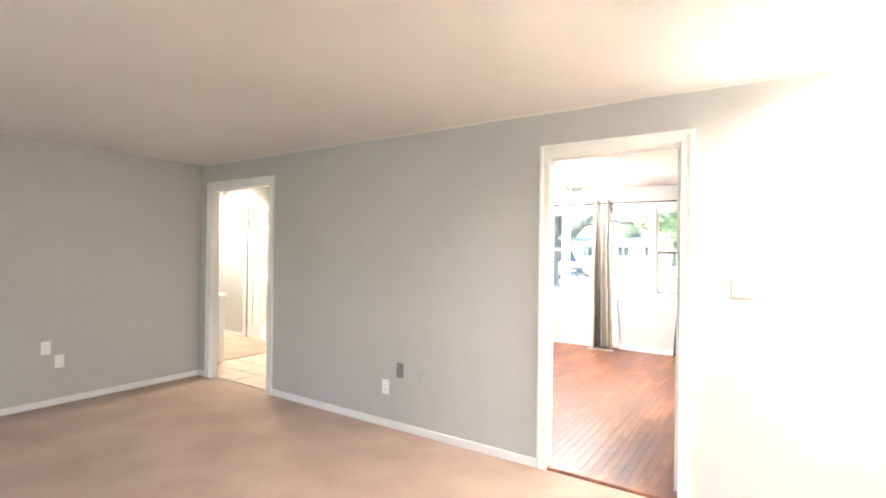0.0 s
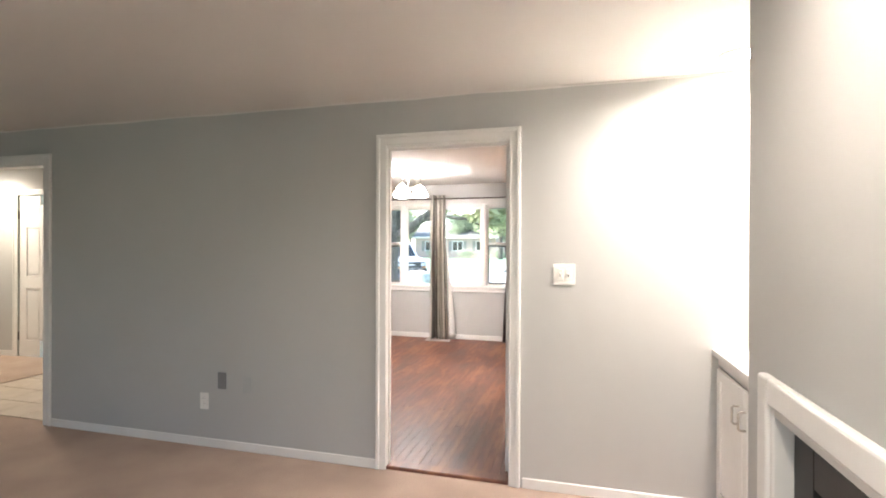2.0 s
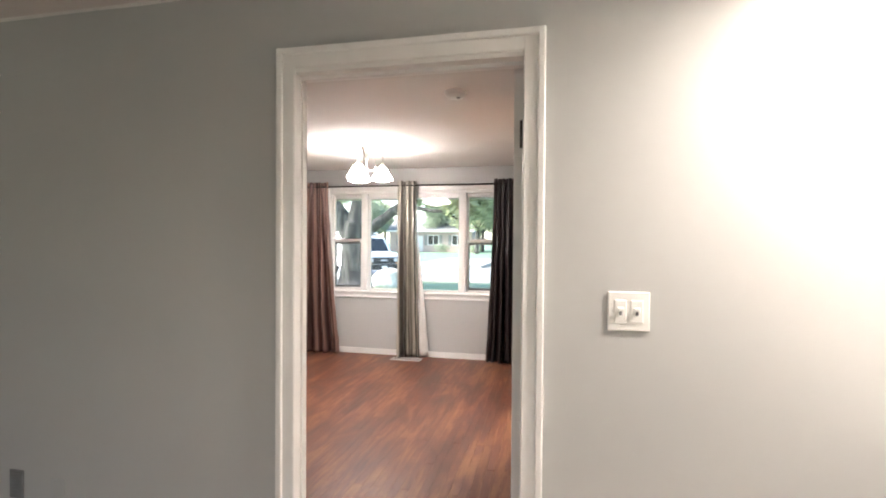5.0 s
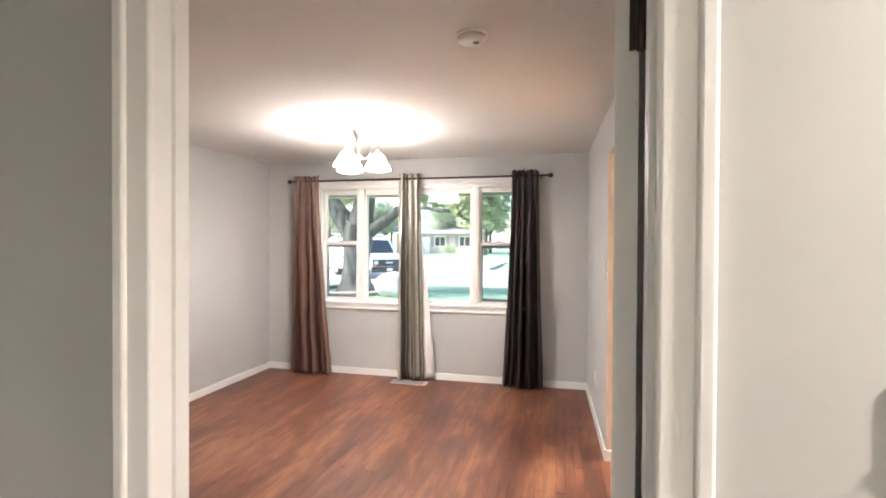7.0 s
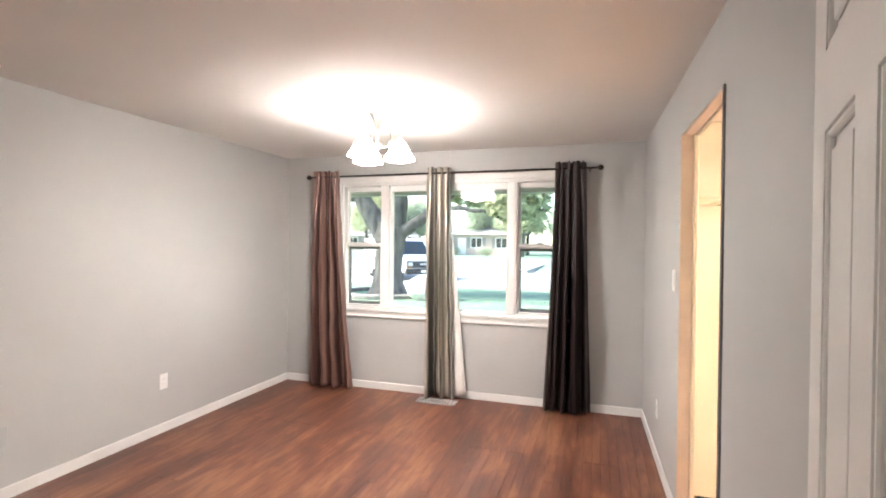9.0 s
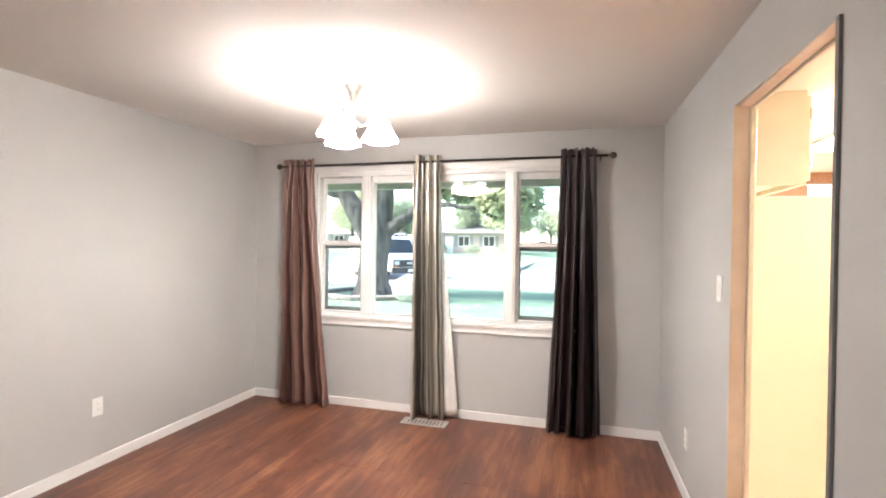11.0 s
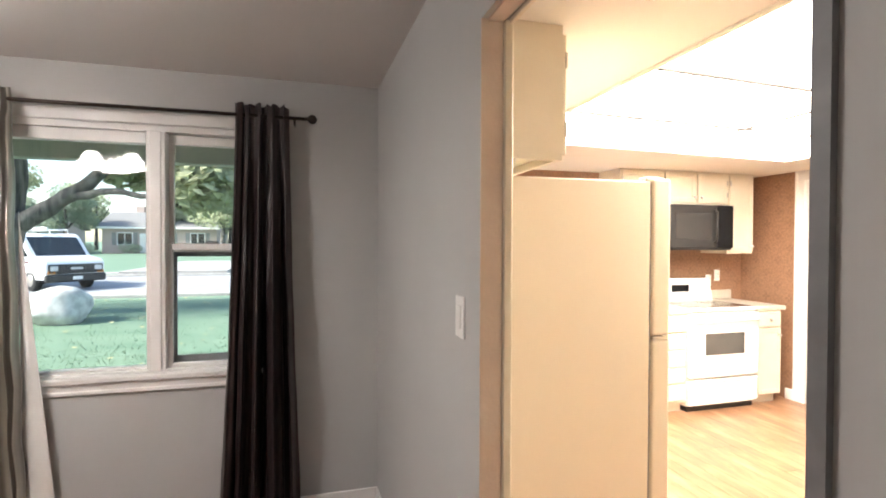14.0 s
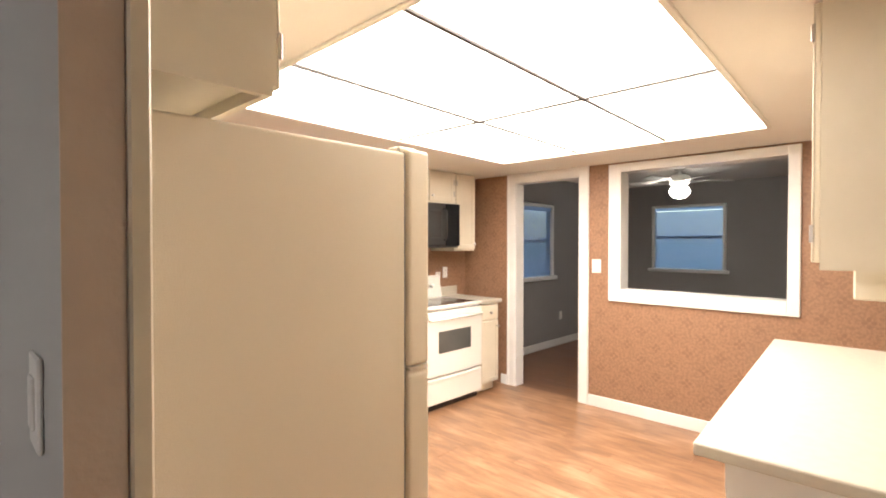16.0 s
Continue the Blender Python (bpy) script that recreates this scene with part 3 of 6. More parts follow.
def casing(name, axis, face, out, a0, a1, top, width=0.068, foot=0.0, label="white moulded door casing"):
    """Moulded trim round a doorway. axis: the wall's level axis; face: its plane; out: -1 or 1, the side that it stands on."""
    def put(bm, u0, u1, w0, w1, depth):
        d0, d1 = sorted((face, face + out * depth))
        box(bm, *((u0, u1, d0, d1) if axis == "X" else (d0, d1, u0, u1)), w0, w1, bevel=0.0055, seg=3)
    ob = thing(name, ((a0 + a1) / 2, face, 0) if axis == "X" else (face, (a0 + a1) / 2, 0), label, "trim", kind="structure")
    for side, u in (("left", a0), ("right", a1)):
        s = -1 if u == a0 else 1
        bm = bmesh.new()
        lo, hi = sorted((u - s * 0.006, u + s * width))
        put(bm, lo, hi, foot, top + width, 0.013)
        lo, hi = sorted((u + s * (width - 0.022), u + s * (width + 0.002)))
        put(bm, lo, hi, foot, top + width + 0.002, 0.021)
        part("casing_leg", bm, WHITE, ob)
    bm = bmesh.new()
    put(bm, a0 - width + 0.003, a1 + width - 0.003, top - 0.006, top + width, 0.0125)
    put(bm, a0 - width, a1 + width, top + width - 0.022, top + width + 0.0015, 0.0205)
    part("casing_head", bm, WHITE, ob)
    return ob


casing("trim_dining_door", "X", DOOR_Y, -1, -0.492, 0.283, 2.03, 0.06)
casing("trim_dining_door_inside", "X", 3.787, 1, -0.505, 0.297, 2.03, 0.05)
casing("trim_hall_opening", "X", DOOR_Y, -1, -4.33, -3.33, 2.04, 0.065)
casing("trim_hall_opening_inside", "X", 3.787, 1, -4.33, -3.33, 2.04, 0.06)
casing("trim_hall_door", "X", 5.4, -1, -6.16, -5.34, 2.04, 0.06)
casing("trim_back_door", "Y", KX, -1, 8.0, 8.737, 2.075, 0.082)
struct("jamb_dining_door", boxes((-0.512, -0.492, 3.706, 3.791, 0, 2.03), (0.283, 0.303, 3.706, 3.791, 0, 2.03), (-0.492, 0.283, 3.706, 3.791, 2.01, 2.03),
       (-0.492, -0.483, 3.75, 3.778, 0, 2.01), (0.274, 0.283, 3.75, 3.778, 0, 2.01), (-0.483, 0.274, 3.75, 3.778, 1.998, 2.01)), WHITE, "white door jamb with stop", "jamb")
struct("jamb_hall_opening", boxes((-4.33, -4.31, 3.706, 3.791, 0, 2.04), (-3.35, -3.33, 3.706, 3.791, 0, 2.04), (-4.31, -3.35, 3.706, 3.791, 2.02, 2.04)), WHITE, "white jamb of the hall opening", "jamb")
struct("jamb_back_door", boxes((4.483, 4.616, 8.717, 8.737, 0, 2.086), (4.483, 4.616, 8.0, 8.02, 0, 2.086), (4.483, 4.616, 8.02, 8.717, 2.066, 2.086)), WHITE, "white jamb of the back room doorway", "jamb")
# the kitchen doorway: trim removed, old paint left bare round it, thin metal corner bead
struct("bare_jamb", boxes((side_x(6.447) - 0.001, 0.535, 6.447, 6.452, 0.0, 2.056), (side_x(5.7), 0.535, 5.603, 6.447, 2.051, 2.056)), OLD_PAINT, "bare doorway jamb in old pinkish-beige paint, trim removed", "jamb")
struct("jamb_kitchen_opening", boxes((0.536, 0.56, 6.438, 6.50, 0, 2.09), (0.62, 0.633, 5.543, 5.608, 0, 2.09), (0.546, 0.561, 5.608, 6.438, 2.046, 2.09), bevel=0.003), CREAM, "cream painted casing on the kitchen side of the doorway", "trim")
struct("corner_bead", boxes((0.487, 0.496, 5.592, 5.61, 0, 2.056)), GREY_PLASTIC, "grey metal corner edge of the kitchen doorway", "corner bead")
struct("jamb_base_block", boxes((0.462, 0.534, 6.436, 6.447, 0.0, 0.09), bevel=0.004), WHITE, "short white baseboard end beside the kitchen doorway", "baseboard")
struct("passthrough_frame", boxes((4.463, 4.625, 7.615, 7.725, 0.96, 2.145), (4.463, 4.625, 6.355, 6.43, 0.96, 2.145), (4.463, 4.625, 6.43, 7.615, 0.96, 1.068), (4.463, 4.625, 6.43, 7.615, 2.075, 2.145), bevel=0.004), WHITE, "white wooden frame of the kitchen pass-through", "pass-through frame")


def baseboard(x0, x1, y0, y1, h=0.085):
    ob = struct("baseboard", boxes((x0, x1, y0, y1, 0.0, h), bevel=0.004), WHITE, "white painted baseboard along the wall", "baseboard")
    return ob


T = 0.013
for seg in ((-4.53, -4.397, 3.71 - T, 3.71, 0.06), (-3.262, -0.555, 3.71 - T, 3.71, 0.06), (0.357, 1.375, 3.71 - T, 3.71, 0.06), (-4.53, -4.53 + T, -2.49, 3.71 - T, 0.06),
            (DX0, DX0 + T, 3.787, 8.06 - T, 0.085), (DX0, DX1, 8.06 - T, 8.06, 0.085), (DX0 + T, -0.51, 3.787, 3.82 + T, 0.085),
            (KX - 0.016, KX, 5.3, 7.915, 0.10), (KX - 0.016, KX, 8.825, 8.9, 0.10), (4.62, 8.3, 9.446, 9.46, 0.10), (8.286, 8.3, 5.0, 9.446, 0.10),
            (-6.78, -6.225, 5.4 - T, 5.4, 0.07), (-5.275, -3.3, 5.4 - T, 5.4, 0.07), (-6.78, -6.78 + T, 3.787, 5.387, 0.07)):
    baseboard(*seg)
for y0, y1 in ((6.447, 8.06 - T), (3.8, 5.59)):
    struct("baseboard", prism([(side_x(y0) - T, y0), (side_x(y0), y0), (side_x(y1), y1), (side_x(y1) - T, y1)], 0, 0.085, "Z", bevel=0.003), WHITE, "white painted baseboard along the wall", "baseboard")
struct("floor_hall_carpet", boxes((-6.78, -4.95, 3.787, 5.4, -0.012, 0.006)), HALL_CARPET, "beige carpet beyond the entry tiles", "floor")

# ---- dining room ----
window_1 = struct("window_1", boxes(
    (WX0, WX0 + 0.022, 8.07, 8.2, WZ0, WZ1), (WX1 - 0.022, WX1, 8.07, 8.2, WZ0, WZ1), (WX0 + 0.022, WX1 - 0.022, 8.07, 8.2, WZ1 - 0.04, WZ1), (WX0 + 0.022, WX1 - 0.022, 8.07, 8.2, WZ0, WZ0 + 0.012)),
    WHITE, "white three-part window, two sash lights beside a fixed pane", "window")
part("window_trim", boxes((WX0 - 0.05, WX0 + 0.005, 8.044, 8.066, 0.76, 2.135), (WX1 - 0.005, WX1 + 0.05, 8.044, 8.066, 0.76, 2.135), (WX0 + 0.005, WX1 - 0.005, 8.044, 8.066, 2.075, 2.135), bevel=0.004), WHITE, window_1)
part("window_sill", boxes((WX0 - 0.09, WX1 + 0.09, 8.025, 8.075, 0.785, 0.817), bevel=0.006), WHITE, window_1)
part("apron", boxes((WX0 - 0.07, WX1 + 0.07, 8.046, 8.059, 0.745, 0.785), (WX0 - 0.07, WX1 + 0.07, 8.04, 8.059, 0.73, 0.75), bevel=0.003), WHITE, window_1)
for mx in (-1.96, -0.69):
    part("mullion", boxes((mx - 0.043, mx + 0.043, 8.058, 8.2, WZ0 + 0.012, WZ1 - 0.04), (mx - 0.027, mx + 0.027, 8.05, 8.062, WZ0 + 0.012, WZ1 - 0.04), bevel=0.004), WHITE, window_1)
pane = part("pane", boxes((-1.912, -0.738, 8.128, 8.132, WZ0 + 0.016, WZ1 - 0.07)), GLASS, window_1, "large fixed pane reflecting the chandelier")
pane.visible_shadow = False
part("glazing_bead", boxes((-1.917, -1.904, 8.1, 8.15, WZ0 + 0.012, WZ1 - 0.04), (-0.746, -0.733, 8.1, 8.15, WZ0 + 0.012, WZ1 - 0.04), (-1.904, -0.746, 8.1, 8.15, WZ0 + 0.012, WZ0 + 0.026), (-1.904, -0.746, 8.1, 8.15, WZ1 - 0.1, WZ1 - 0.04), bevel=0.003), WHITE, window_1)
for a, b in ((WX0 + 0.022, -2.003), (-0.647, WX1 - 0.022)):
    up = part("upper_sash", boxes((a, a + 0.022, 8.14, 8.17, 1.43, WZ1 - 0.04), (b - 0.022, b, 8.14, 8.17, 1.43, WZ1 - 0.04), (a + 0.022, b - 0.022, 8.14, 8.17, 1.995, WZ1 - 0.04), (a + 0.022, b - 0.022, 8.14, 8.17, 1.43, 1.462), bevel=0.003), WHITE, window_1)
    lo = part("lower_sash", boxes((a, a + 0.022, 8.1, 8.13, WZ0 + 0.012, 1.475), (b - 0.022, b, 8.1, 8.13, WZ0 + 0.012, 1.475), (a + 0.022, b - 0.022, 8.1, 8.13, 1.44, 1.475), (a + 0.022, b - 0.022, 8.1, 8.13, WZ0 + 0.012, WZ0 + 0.034), bevel=0.003), WHITE, window_1)
    part("screen_edge", boxes((a + 0.002, b - 0.002, 8.176, 8.192, WZ0 + 0.012, WZ0 + 0.06), (a + 0.002, b - 0.002, 8.176, 8.192, 1.405, 1.43), (a + 0.002, a + 0.026, 8.176, 8.192, WZ0 + 0.06, 1.405), (b - 0.026, b - 0.002, 8.176, 8.192, WZ0 + 0.06, 1.405)), GREY_PLASTIC, window_1, "grey insect screen edge")
    part("sash_lock", boxes(((a + b) / 2 - 0.03, (a + b) / 2 + 0.03, 8.098, 8.132, 1.475, 1.488), bevel=0.003), GREY_PLASTIC, window_1)
    for nm, z0, z1, yy in (("pane", 1.46, 1.998, 8.155), ("pane", WZ0 + 0.03, 1.445, 8.115)):
        p = part(nm, boxes((a + 0.02, b - 0.02, yy - 0.002, yy + 0.002, z0, z1)), GLASS, window_1)
        p.visible_shadow = False


def curtain(name, top, bottom, material, label, folds, seed, y=7.955, head=2.185, foot=0.03, lining=None):
    """A rod-pocket panel: pleats gathered at the rod that open towards the floor."""
    rnd = random.Random(seed)
    ph = [rnd.uniform(0, 6.28) for _ in range(6)]
    nu, nv = 120, 44
    bm = bmesh.new()
    uv = bm.loops.layers.uv.new("UVMap")
    grid = []
    for j in range(nv + 1):
        v = j / nv
        row = []
        for i in range(nu + 1):
            u = i / nu
            s = v ** 1.3
            x = (top[0] + (top[1] - top[0]) * u) * (1 - s) + (bottom[0] + (bottom[1] - bottom[0]) * u) * s
            z = head + (foot - head) * v
            amp = 0.015 + 0.036 * min(1.0, v * 1.7)
            wob = 0.5 * math.sin(v * 4 + ph[0]) + 0.3 * math.sin(v * 9 + ph[1])
            uw = u + 0.05 * math.sin(2 * math.pi * 1.3 * u + ph[1]) + 0.03 * math.sin(2 * math.pi * 2.9 * u + ph[0]) + 0.02 * wob
            d = math.sin(2 * math.pi * folds * uw + ph[2]) + 0.45 * math.sin(2 * math.pi * folds * 1.7 * u + ph[3] + 1.5 * v) + 0.2 * math.sin(2 * math.pi * folds * 3.1 * uw + ph[4] + 2 * v)
            if v < 0.06:
                z += 0.007 * math.sin(2 * math.pi * folds * 1.4 * u + ph[5]) * (1 - v / 0.06)
            pinch = math.exp(-((v - 0.035) / 0.012) ** 2)
            amp *= 1.0 + 0.7 * noise.noise(Vector((u * 3.5, v * 2.2, seed + 9)))
            yy = y + amp * d * (1 - 0.75 * pinch) - 0.012 * (1 - pinch) + 0.022 * noise.noise(Vector((u * 6 + v * 2.5, v * 8, seed))) + 0.006 * noise.noise(Vector((u * 16, v * 34, seed)))
            x += 0.006 * math.sin(2 * math.pi * folds * u * 2 + ph[4]) + 0.008 * noise.noise(Vector((u * 3, v * 6, seed + 5))) * v
            row.append(bm.verts.new((x, yy, z)))
        grid.append(row)
    for j in range(nv):
        for i in range(nu):
            f = bm.faces.new((grid[j][i], grid[j + 1][i], grid[j + 1][i + 1], grid[j][i + 1]))
            f.smooth = True
            for lp, (a, b) in zip(f.loops, ((i, j), (i, j + 1), (i + 1, j + 1), (i + 1, j))):
                lp[uv].uv = (a / nu, b / nv)
    ob = thing(name, ((bottom[0] + bottom[1]) / 2, y, 0), label, "curtain")
    cloth = part("cloth", bm, material, ob)
    mod = cloth.modifiers.new("thickness", "SOLIDIFY")
    mod.thickness = 0.003
    if lining:
        bm = bmesh.new()
        rows = []
        for j in range(25):
            v = j / 24
            z = 1.62 + (foot + 0.02 - 1.62) * v
            row = []
            for i in range(13):
                u = i / 12
                x = lining[0] + (lining[1] - lining[0]) * u * v
                row.append(bm.verts.new((x, y + 0.035 + 0.012 * math.sin(u * 7 + v * 2) * v, z)))
            rows.append(row)
        for j in range(24):
            for i in range(12):
                f = bm.faces.new((rows[j][i], rows[j + 1][i], rows[j + 1][i + 1], rows[j][i + 1]))
                f.smooth = True
        lin = part("lining", bm, LINING, ob, "white lining hanging out at the side")
        lin.modifiers.new("thickness", "SOLIDIFY").thickness = 0.002
    return ob


curtain("curtain", (-2.70, -2.405), (-2.73, -2.245), BROWN_SATIN, "brown satin striped curtain hanging to the floor", 3.7, 3)
curtain("curtain", (-1.49, -1.25), (-1.50, -1.20), SILVER_SATIN, "silver-grey satin striped curtain with white lining showing", 2.7, 8, lining=(-1.24, -1.09))
curtain("curtain", (-0.30, -0.045), (-0.385, 0.01), DARK_SATIN, "dark brown striped curtain hanging to the floor", 4.6, 12)
rod = thing("curtain_rod", (-1.32, 7.95, 2.12), "dark bronze curtain rod with ball finials", "curtain rod")
part("pole", tube([(-2.72, 7.95, 2.13), (0.04, 7.95, 2.13)], 0.0095, 12), BRONZE, rod)
for fx, s in ((-2.72, -1), (0.04, 1)):
    part("finial", lathe([(0.011, 0.0), (0.009, s * 0.012), (0.020, s * 0.022), (0.026, s * 0.036), (0.021, s * 0.052), (0.008, s * 0.062)], 16, (fx, 7.95, 2.13), "X"), BRONZE, rod)
for bx in (-2.66, -1.33, -0.012):
    part("bracket", tube([(bx, 8.058, 2.11), (bx, 8.0, 2.105), (bx, 7.952, 2.112), (bx, 7.945, 2.122)], 0.006, 8), BRONZE, rod)

chandelier = thing("chandelier", (-1.385, 6.65, DINING_TOP), "three-light brushed nickel ceiling fixture with frosted glass shades", "ceiling light")
CX, CY = -1.385, 6.65
part("canopy", lathe([(0.012, -0.135), (0.017, -0.12), (0.024, -0.09), (0.036, -0.05), (0.052, -0.022), (0.060, -0.014), (0.062, 0.0)], 28, (CX, CY, DINING_TOP)), NICKEL, chandelier)
part("stem", lathe([(0.004, -0.26), (0.014, -0.25), (0.02, -0.235), (0.012, -0.215), (0.009, -0.19), (0.009, -0.135)], 16, (CX, CY, DINING_TOP)), NICKEL, chandelier)
for deg in (-100, 20, 140):
    a = radians(deg)
    ux, uy = math.cos(a), math.sin(a)

    def at(r, z, ux=ux, uy=uy):
        return (CX + ux * r, CY + uy * r, DINING_TOP + z)
    arm = part("arm", tube([at(0.012, -0.205), at(0.04, -0.235), at(0.075, -0.225), at(0.095, -0.175), at(0.085, -0.115), at(0.10, -0.065), at(0.135, -0.06), at(0.158, -0.10), at(0.155, -0.15), at(0.15, -0.185)], 0.0055, 8), NICKEL, chandelier)
    part("socket", lathe([(0.029, -0.2), (0.03, -0.188), (0.022, -0.173), (0.012, -0.163)], 18, at(0.15, 0)), NICKEL, chandelier)
    shade = lathe([(0.104, -0.318), (0.100, -0.306), (0.088, -0.288), (0.072, -0.26), (0.058, -0.23), (0.044, -0.207), (0.027, -0.196)], 28, at(0.15, 0))
    for v in shade.verts:
        flare = max(0.0, (-0.275 - (v.co.z - DINING_TOP)) / 0.05)
        v.co.z += 0.006 * flare * math.sin(7 * math.atan2(v.co.y - at(0.15, 0)[1], v.co.x - at(0.15, 0)[0]))
    glass_shade = part("shade", shade, SHADE, chandelier, "lit white frosted glass shade")
    part("bulb", lathe([(0.03, -0.333), (0.066, -0.329), (0.084, -0.3215)], 20, at(0.15, 0)), CHANDELIER_BULB, glass_shade, "lit bulb under the shade")

smoke = thing("smoke_detector", (-0.215, 5.13, DINING_TOP), "round white plastic smoke detector on the ceiling", "smoke detector")
part("base", lathe([(0.066, -0.012), (0.068, -0.008), (0.068, 0.0)], 28, (-0.215, 5.13, DINING_TOP)), PLASTIC, smoke)
part("cover", lathe([(0.03, -0.04), (0.05, -0.036), (0.06, -0.026), (0.062, -0.012)], 28, (-0.215, 5.13, DINING_TOP)), PLASTIC, smoke)
part("test_button", lathe([(0.012, -0.043), (0.014, -0.039)], 14, (-0.195, 5.12, DINING_TOP)), GREY_PLASTIC, smoke)

vent = thing("floor_register", (-1.335, 7.86, 0.015), "grey metal floor register under the middle curtain", "floor vent")
part("rim", boxes((-1.52, -1.15, 7.80, 7.815, 0.015, 0.023), (-1.52, -1.15, 7.915, 7.93, 0.015, 0.023), (-1.52, -1.505, 7.815, 7.915, 0.015, 0.023), (-1.165, -1.15, 7.815, 7.915, 0.015, 0.023)), PAINTED_PLATE, vent)
for k in range(11):
    x = -1.495 + k * 0.031
    part("slat", boxes((x, x + 0.016, 7.815, 7.915, 0.016, 0.021)), PAINTED_PLATE, vent)


def plate(name, kind, axis, face, out, u, z, w=0.07, h=0.115, material=PLASTIC, label="", category="outlet", gangs=1, group=""):
    """A wall plate with its switch levers or sockets. axis: wall's level axis; out: the side it faces."""
    def bx(u0, u1, z0, z1, d0, d1, bev=0.0):
        lo, hi = sorted((face + out * d0, face + out * d1))
        return boxes((u0, u1, lo, hi, z0, z1) if axis == "X" else (lo, hi, u0, u1, z0, z1), bevel=bev)
    ob = thing(name, (u, face, z) if axis == "X" else (face, u, z), label, category, group)
    part("cover_plate", bx(u - w / 2, u + w / 2, z - h / 2, z + h / 2, 0, 0.006, 0.0025), material, ob)
    for g in range(gangs):
        gu = u + (g - (gangs - 1) / 2) * 0.046
        if kind == "switch":
            part("switch_bezel", bx(gu - 0.0165, gu + 0.0165, z - 0.033, z + 0.033, 0.005, 0.0085, 0.001), material, ob)
            part("slot", bx(gu - 0.004, gu + 0.004, z - 0.012, z + 0.012, 0.008, 0.0092), GREY_PLASTIC, ob)
            part("lever", bx(gu - 0.008, gu + 0.008, z + 0.001, z + 0.011, 0.008, 0.019, 0.0015), material, ob)
        if kind == "rocker":
            part("rocker", bx(gu - 0.016, gu + 0.016, z - 0.033, z + 0.033, 0.005, 0.010, 0.0015), material, ob)
        if kind == "outlet":
            for dz in (-0.019, 0.019):
                part("socket", bx(gu - 0.017, gu + 0.017, z + dz - 0.014, z + dz + 0.014, 0.005, 0.0085, 0.002), material, ob)
                for du in (-0.006, 0.006):
                    part("slot", bx(gu + du - 0.001, gu + du + 0.001, z + dz - 0.004, z + dz + 0.005, 0.008, 0.0089), BLACK_HOLE, ob)
        if kind in ("switch", "blank"):
            for dz in (-h / 2 + 0.012, h / 2 - 0.012):
                part("screw", bx(gu - 0.003, gu + 0.003, z + dz - 0.003, z + dz + 0.003, 0.005, 0.007), material, ob)
        if kind == "grille":
            for k in range(7):
                part("louvre", bx(u - w / 2 + 0.01, u + w / 2 - 0.01, z - h / 2 + 0.016 + k * 0.013, z - h / 2 + 0.022 + k * 0.013, 0.005, 0.008), material, ob)
    return ob


plate("wall_outlet", "outlet", "Y", DX0, 1, 6.50, 0.40, label="white duplex outlet on the grey wall")
plate("wall_plate", "blank", "Y", DX0, 1, 5.43, 0.37, material=PAINTED_PLATE, label="blank wall plate painted over in grey", category="wall plate")
plate("wall_switch", "rocker", "Y", side_x(6.6), -1, 6.60, 1.275, w=0.075, h=0.12, label="white rocker light switch beside the kitchen doorway", category="light switch")
plate("wall_outlet", "outlet", "Y", side_x(7.2), -1, 7.20, 0.36, label="white duplex outlet on the grey wall")
# living side of the doorway
plate("wall_switch", "switch", "X", DOOR_Y, -1, 0.59, 1.238, w=0.118, h=0.115, gangs=2, label="white double toggle light switch", category="light switch")
plate("wall_outlet", "outlet", "X", DOOR_Y, -1, -1.845, 0.315, label="white duplex outlet low on the grey wall")
plate("wall_grille", "grille", "X", DOOR_Y, -1, -1.70, 0.465, material=GREY_PLASTIC, label="dark grey plastic wall plate low on the wall", category="wall plate")
plate("wall_plate", "blank", "X", DOOR_Y, -1, -1.50, 0.45, material=PAINTED_PLATE, label="blank wall plate painted over in grey", category="wall plate")
plate("wall_outlet", "outlet", "Y", -4.53, 1, 2.33, 0.51, label="white duplex outlet on the far grey wall", group="outlets on the far wall")
plate("wall_plate", "blank", "Y", -4.53, 1, 2.43, 0.38, label="white blank cover plate on the far grey wall", category="wall plate", group="outlets on the far wall")


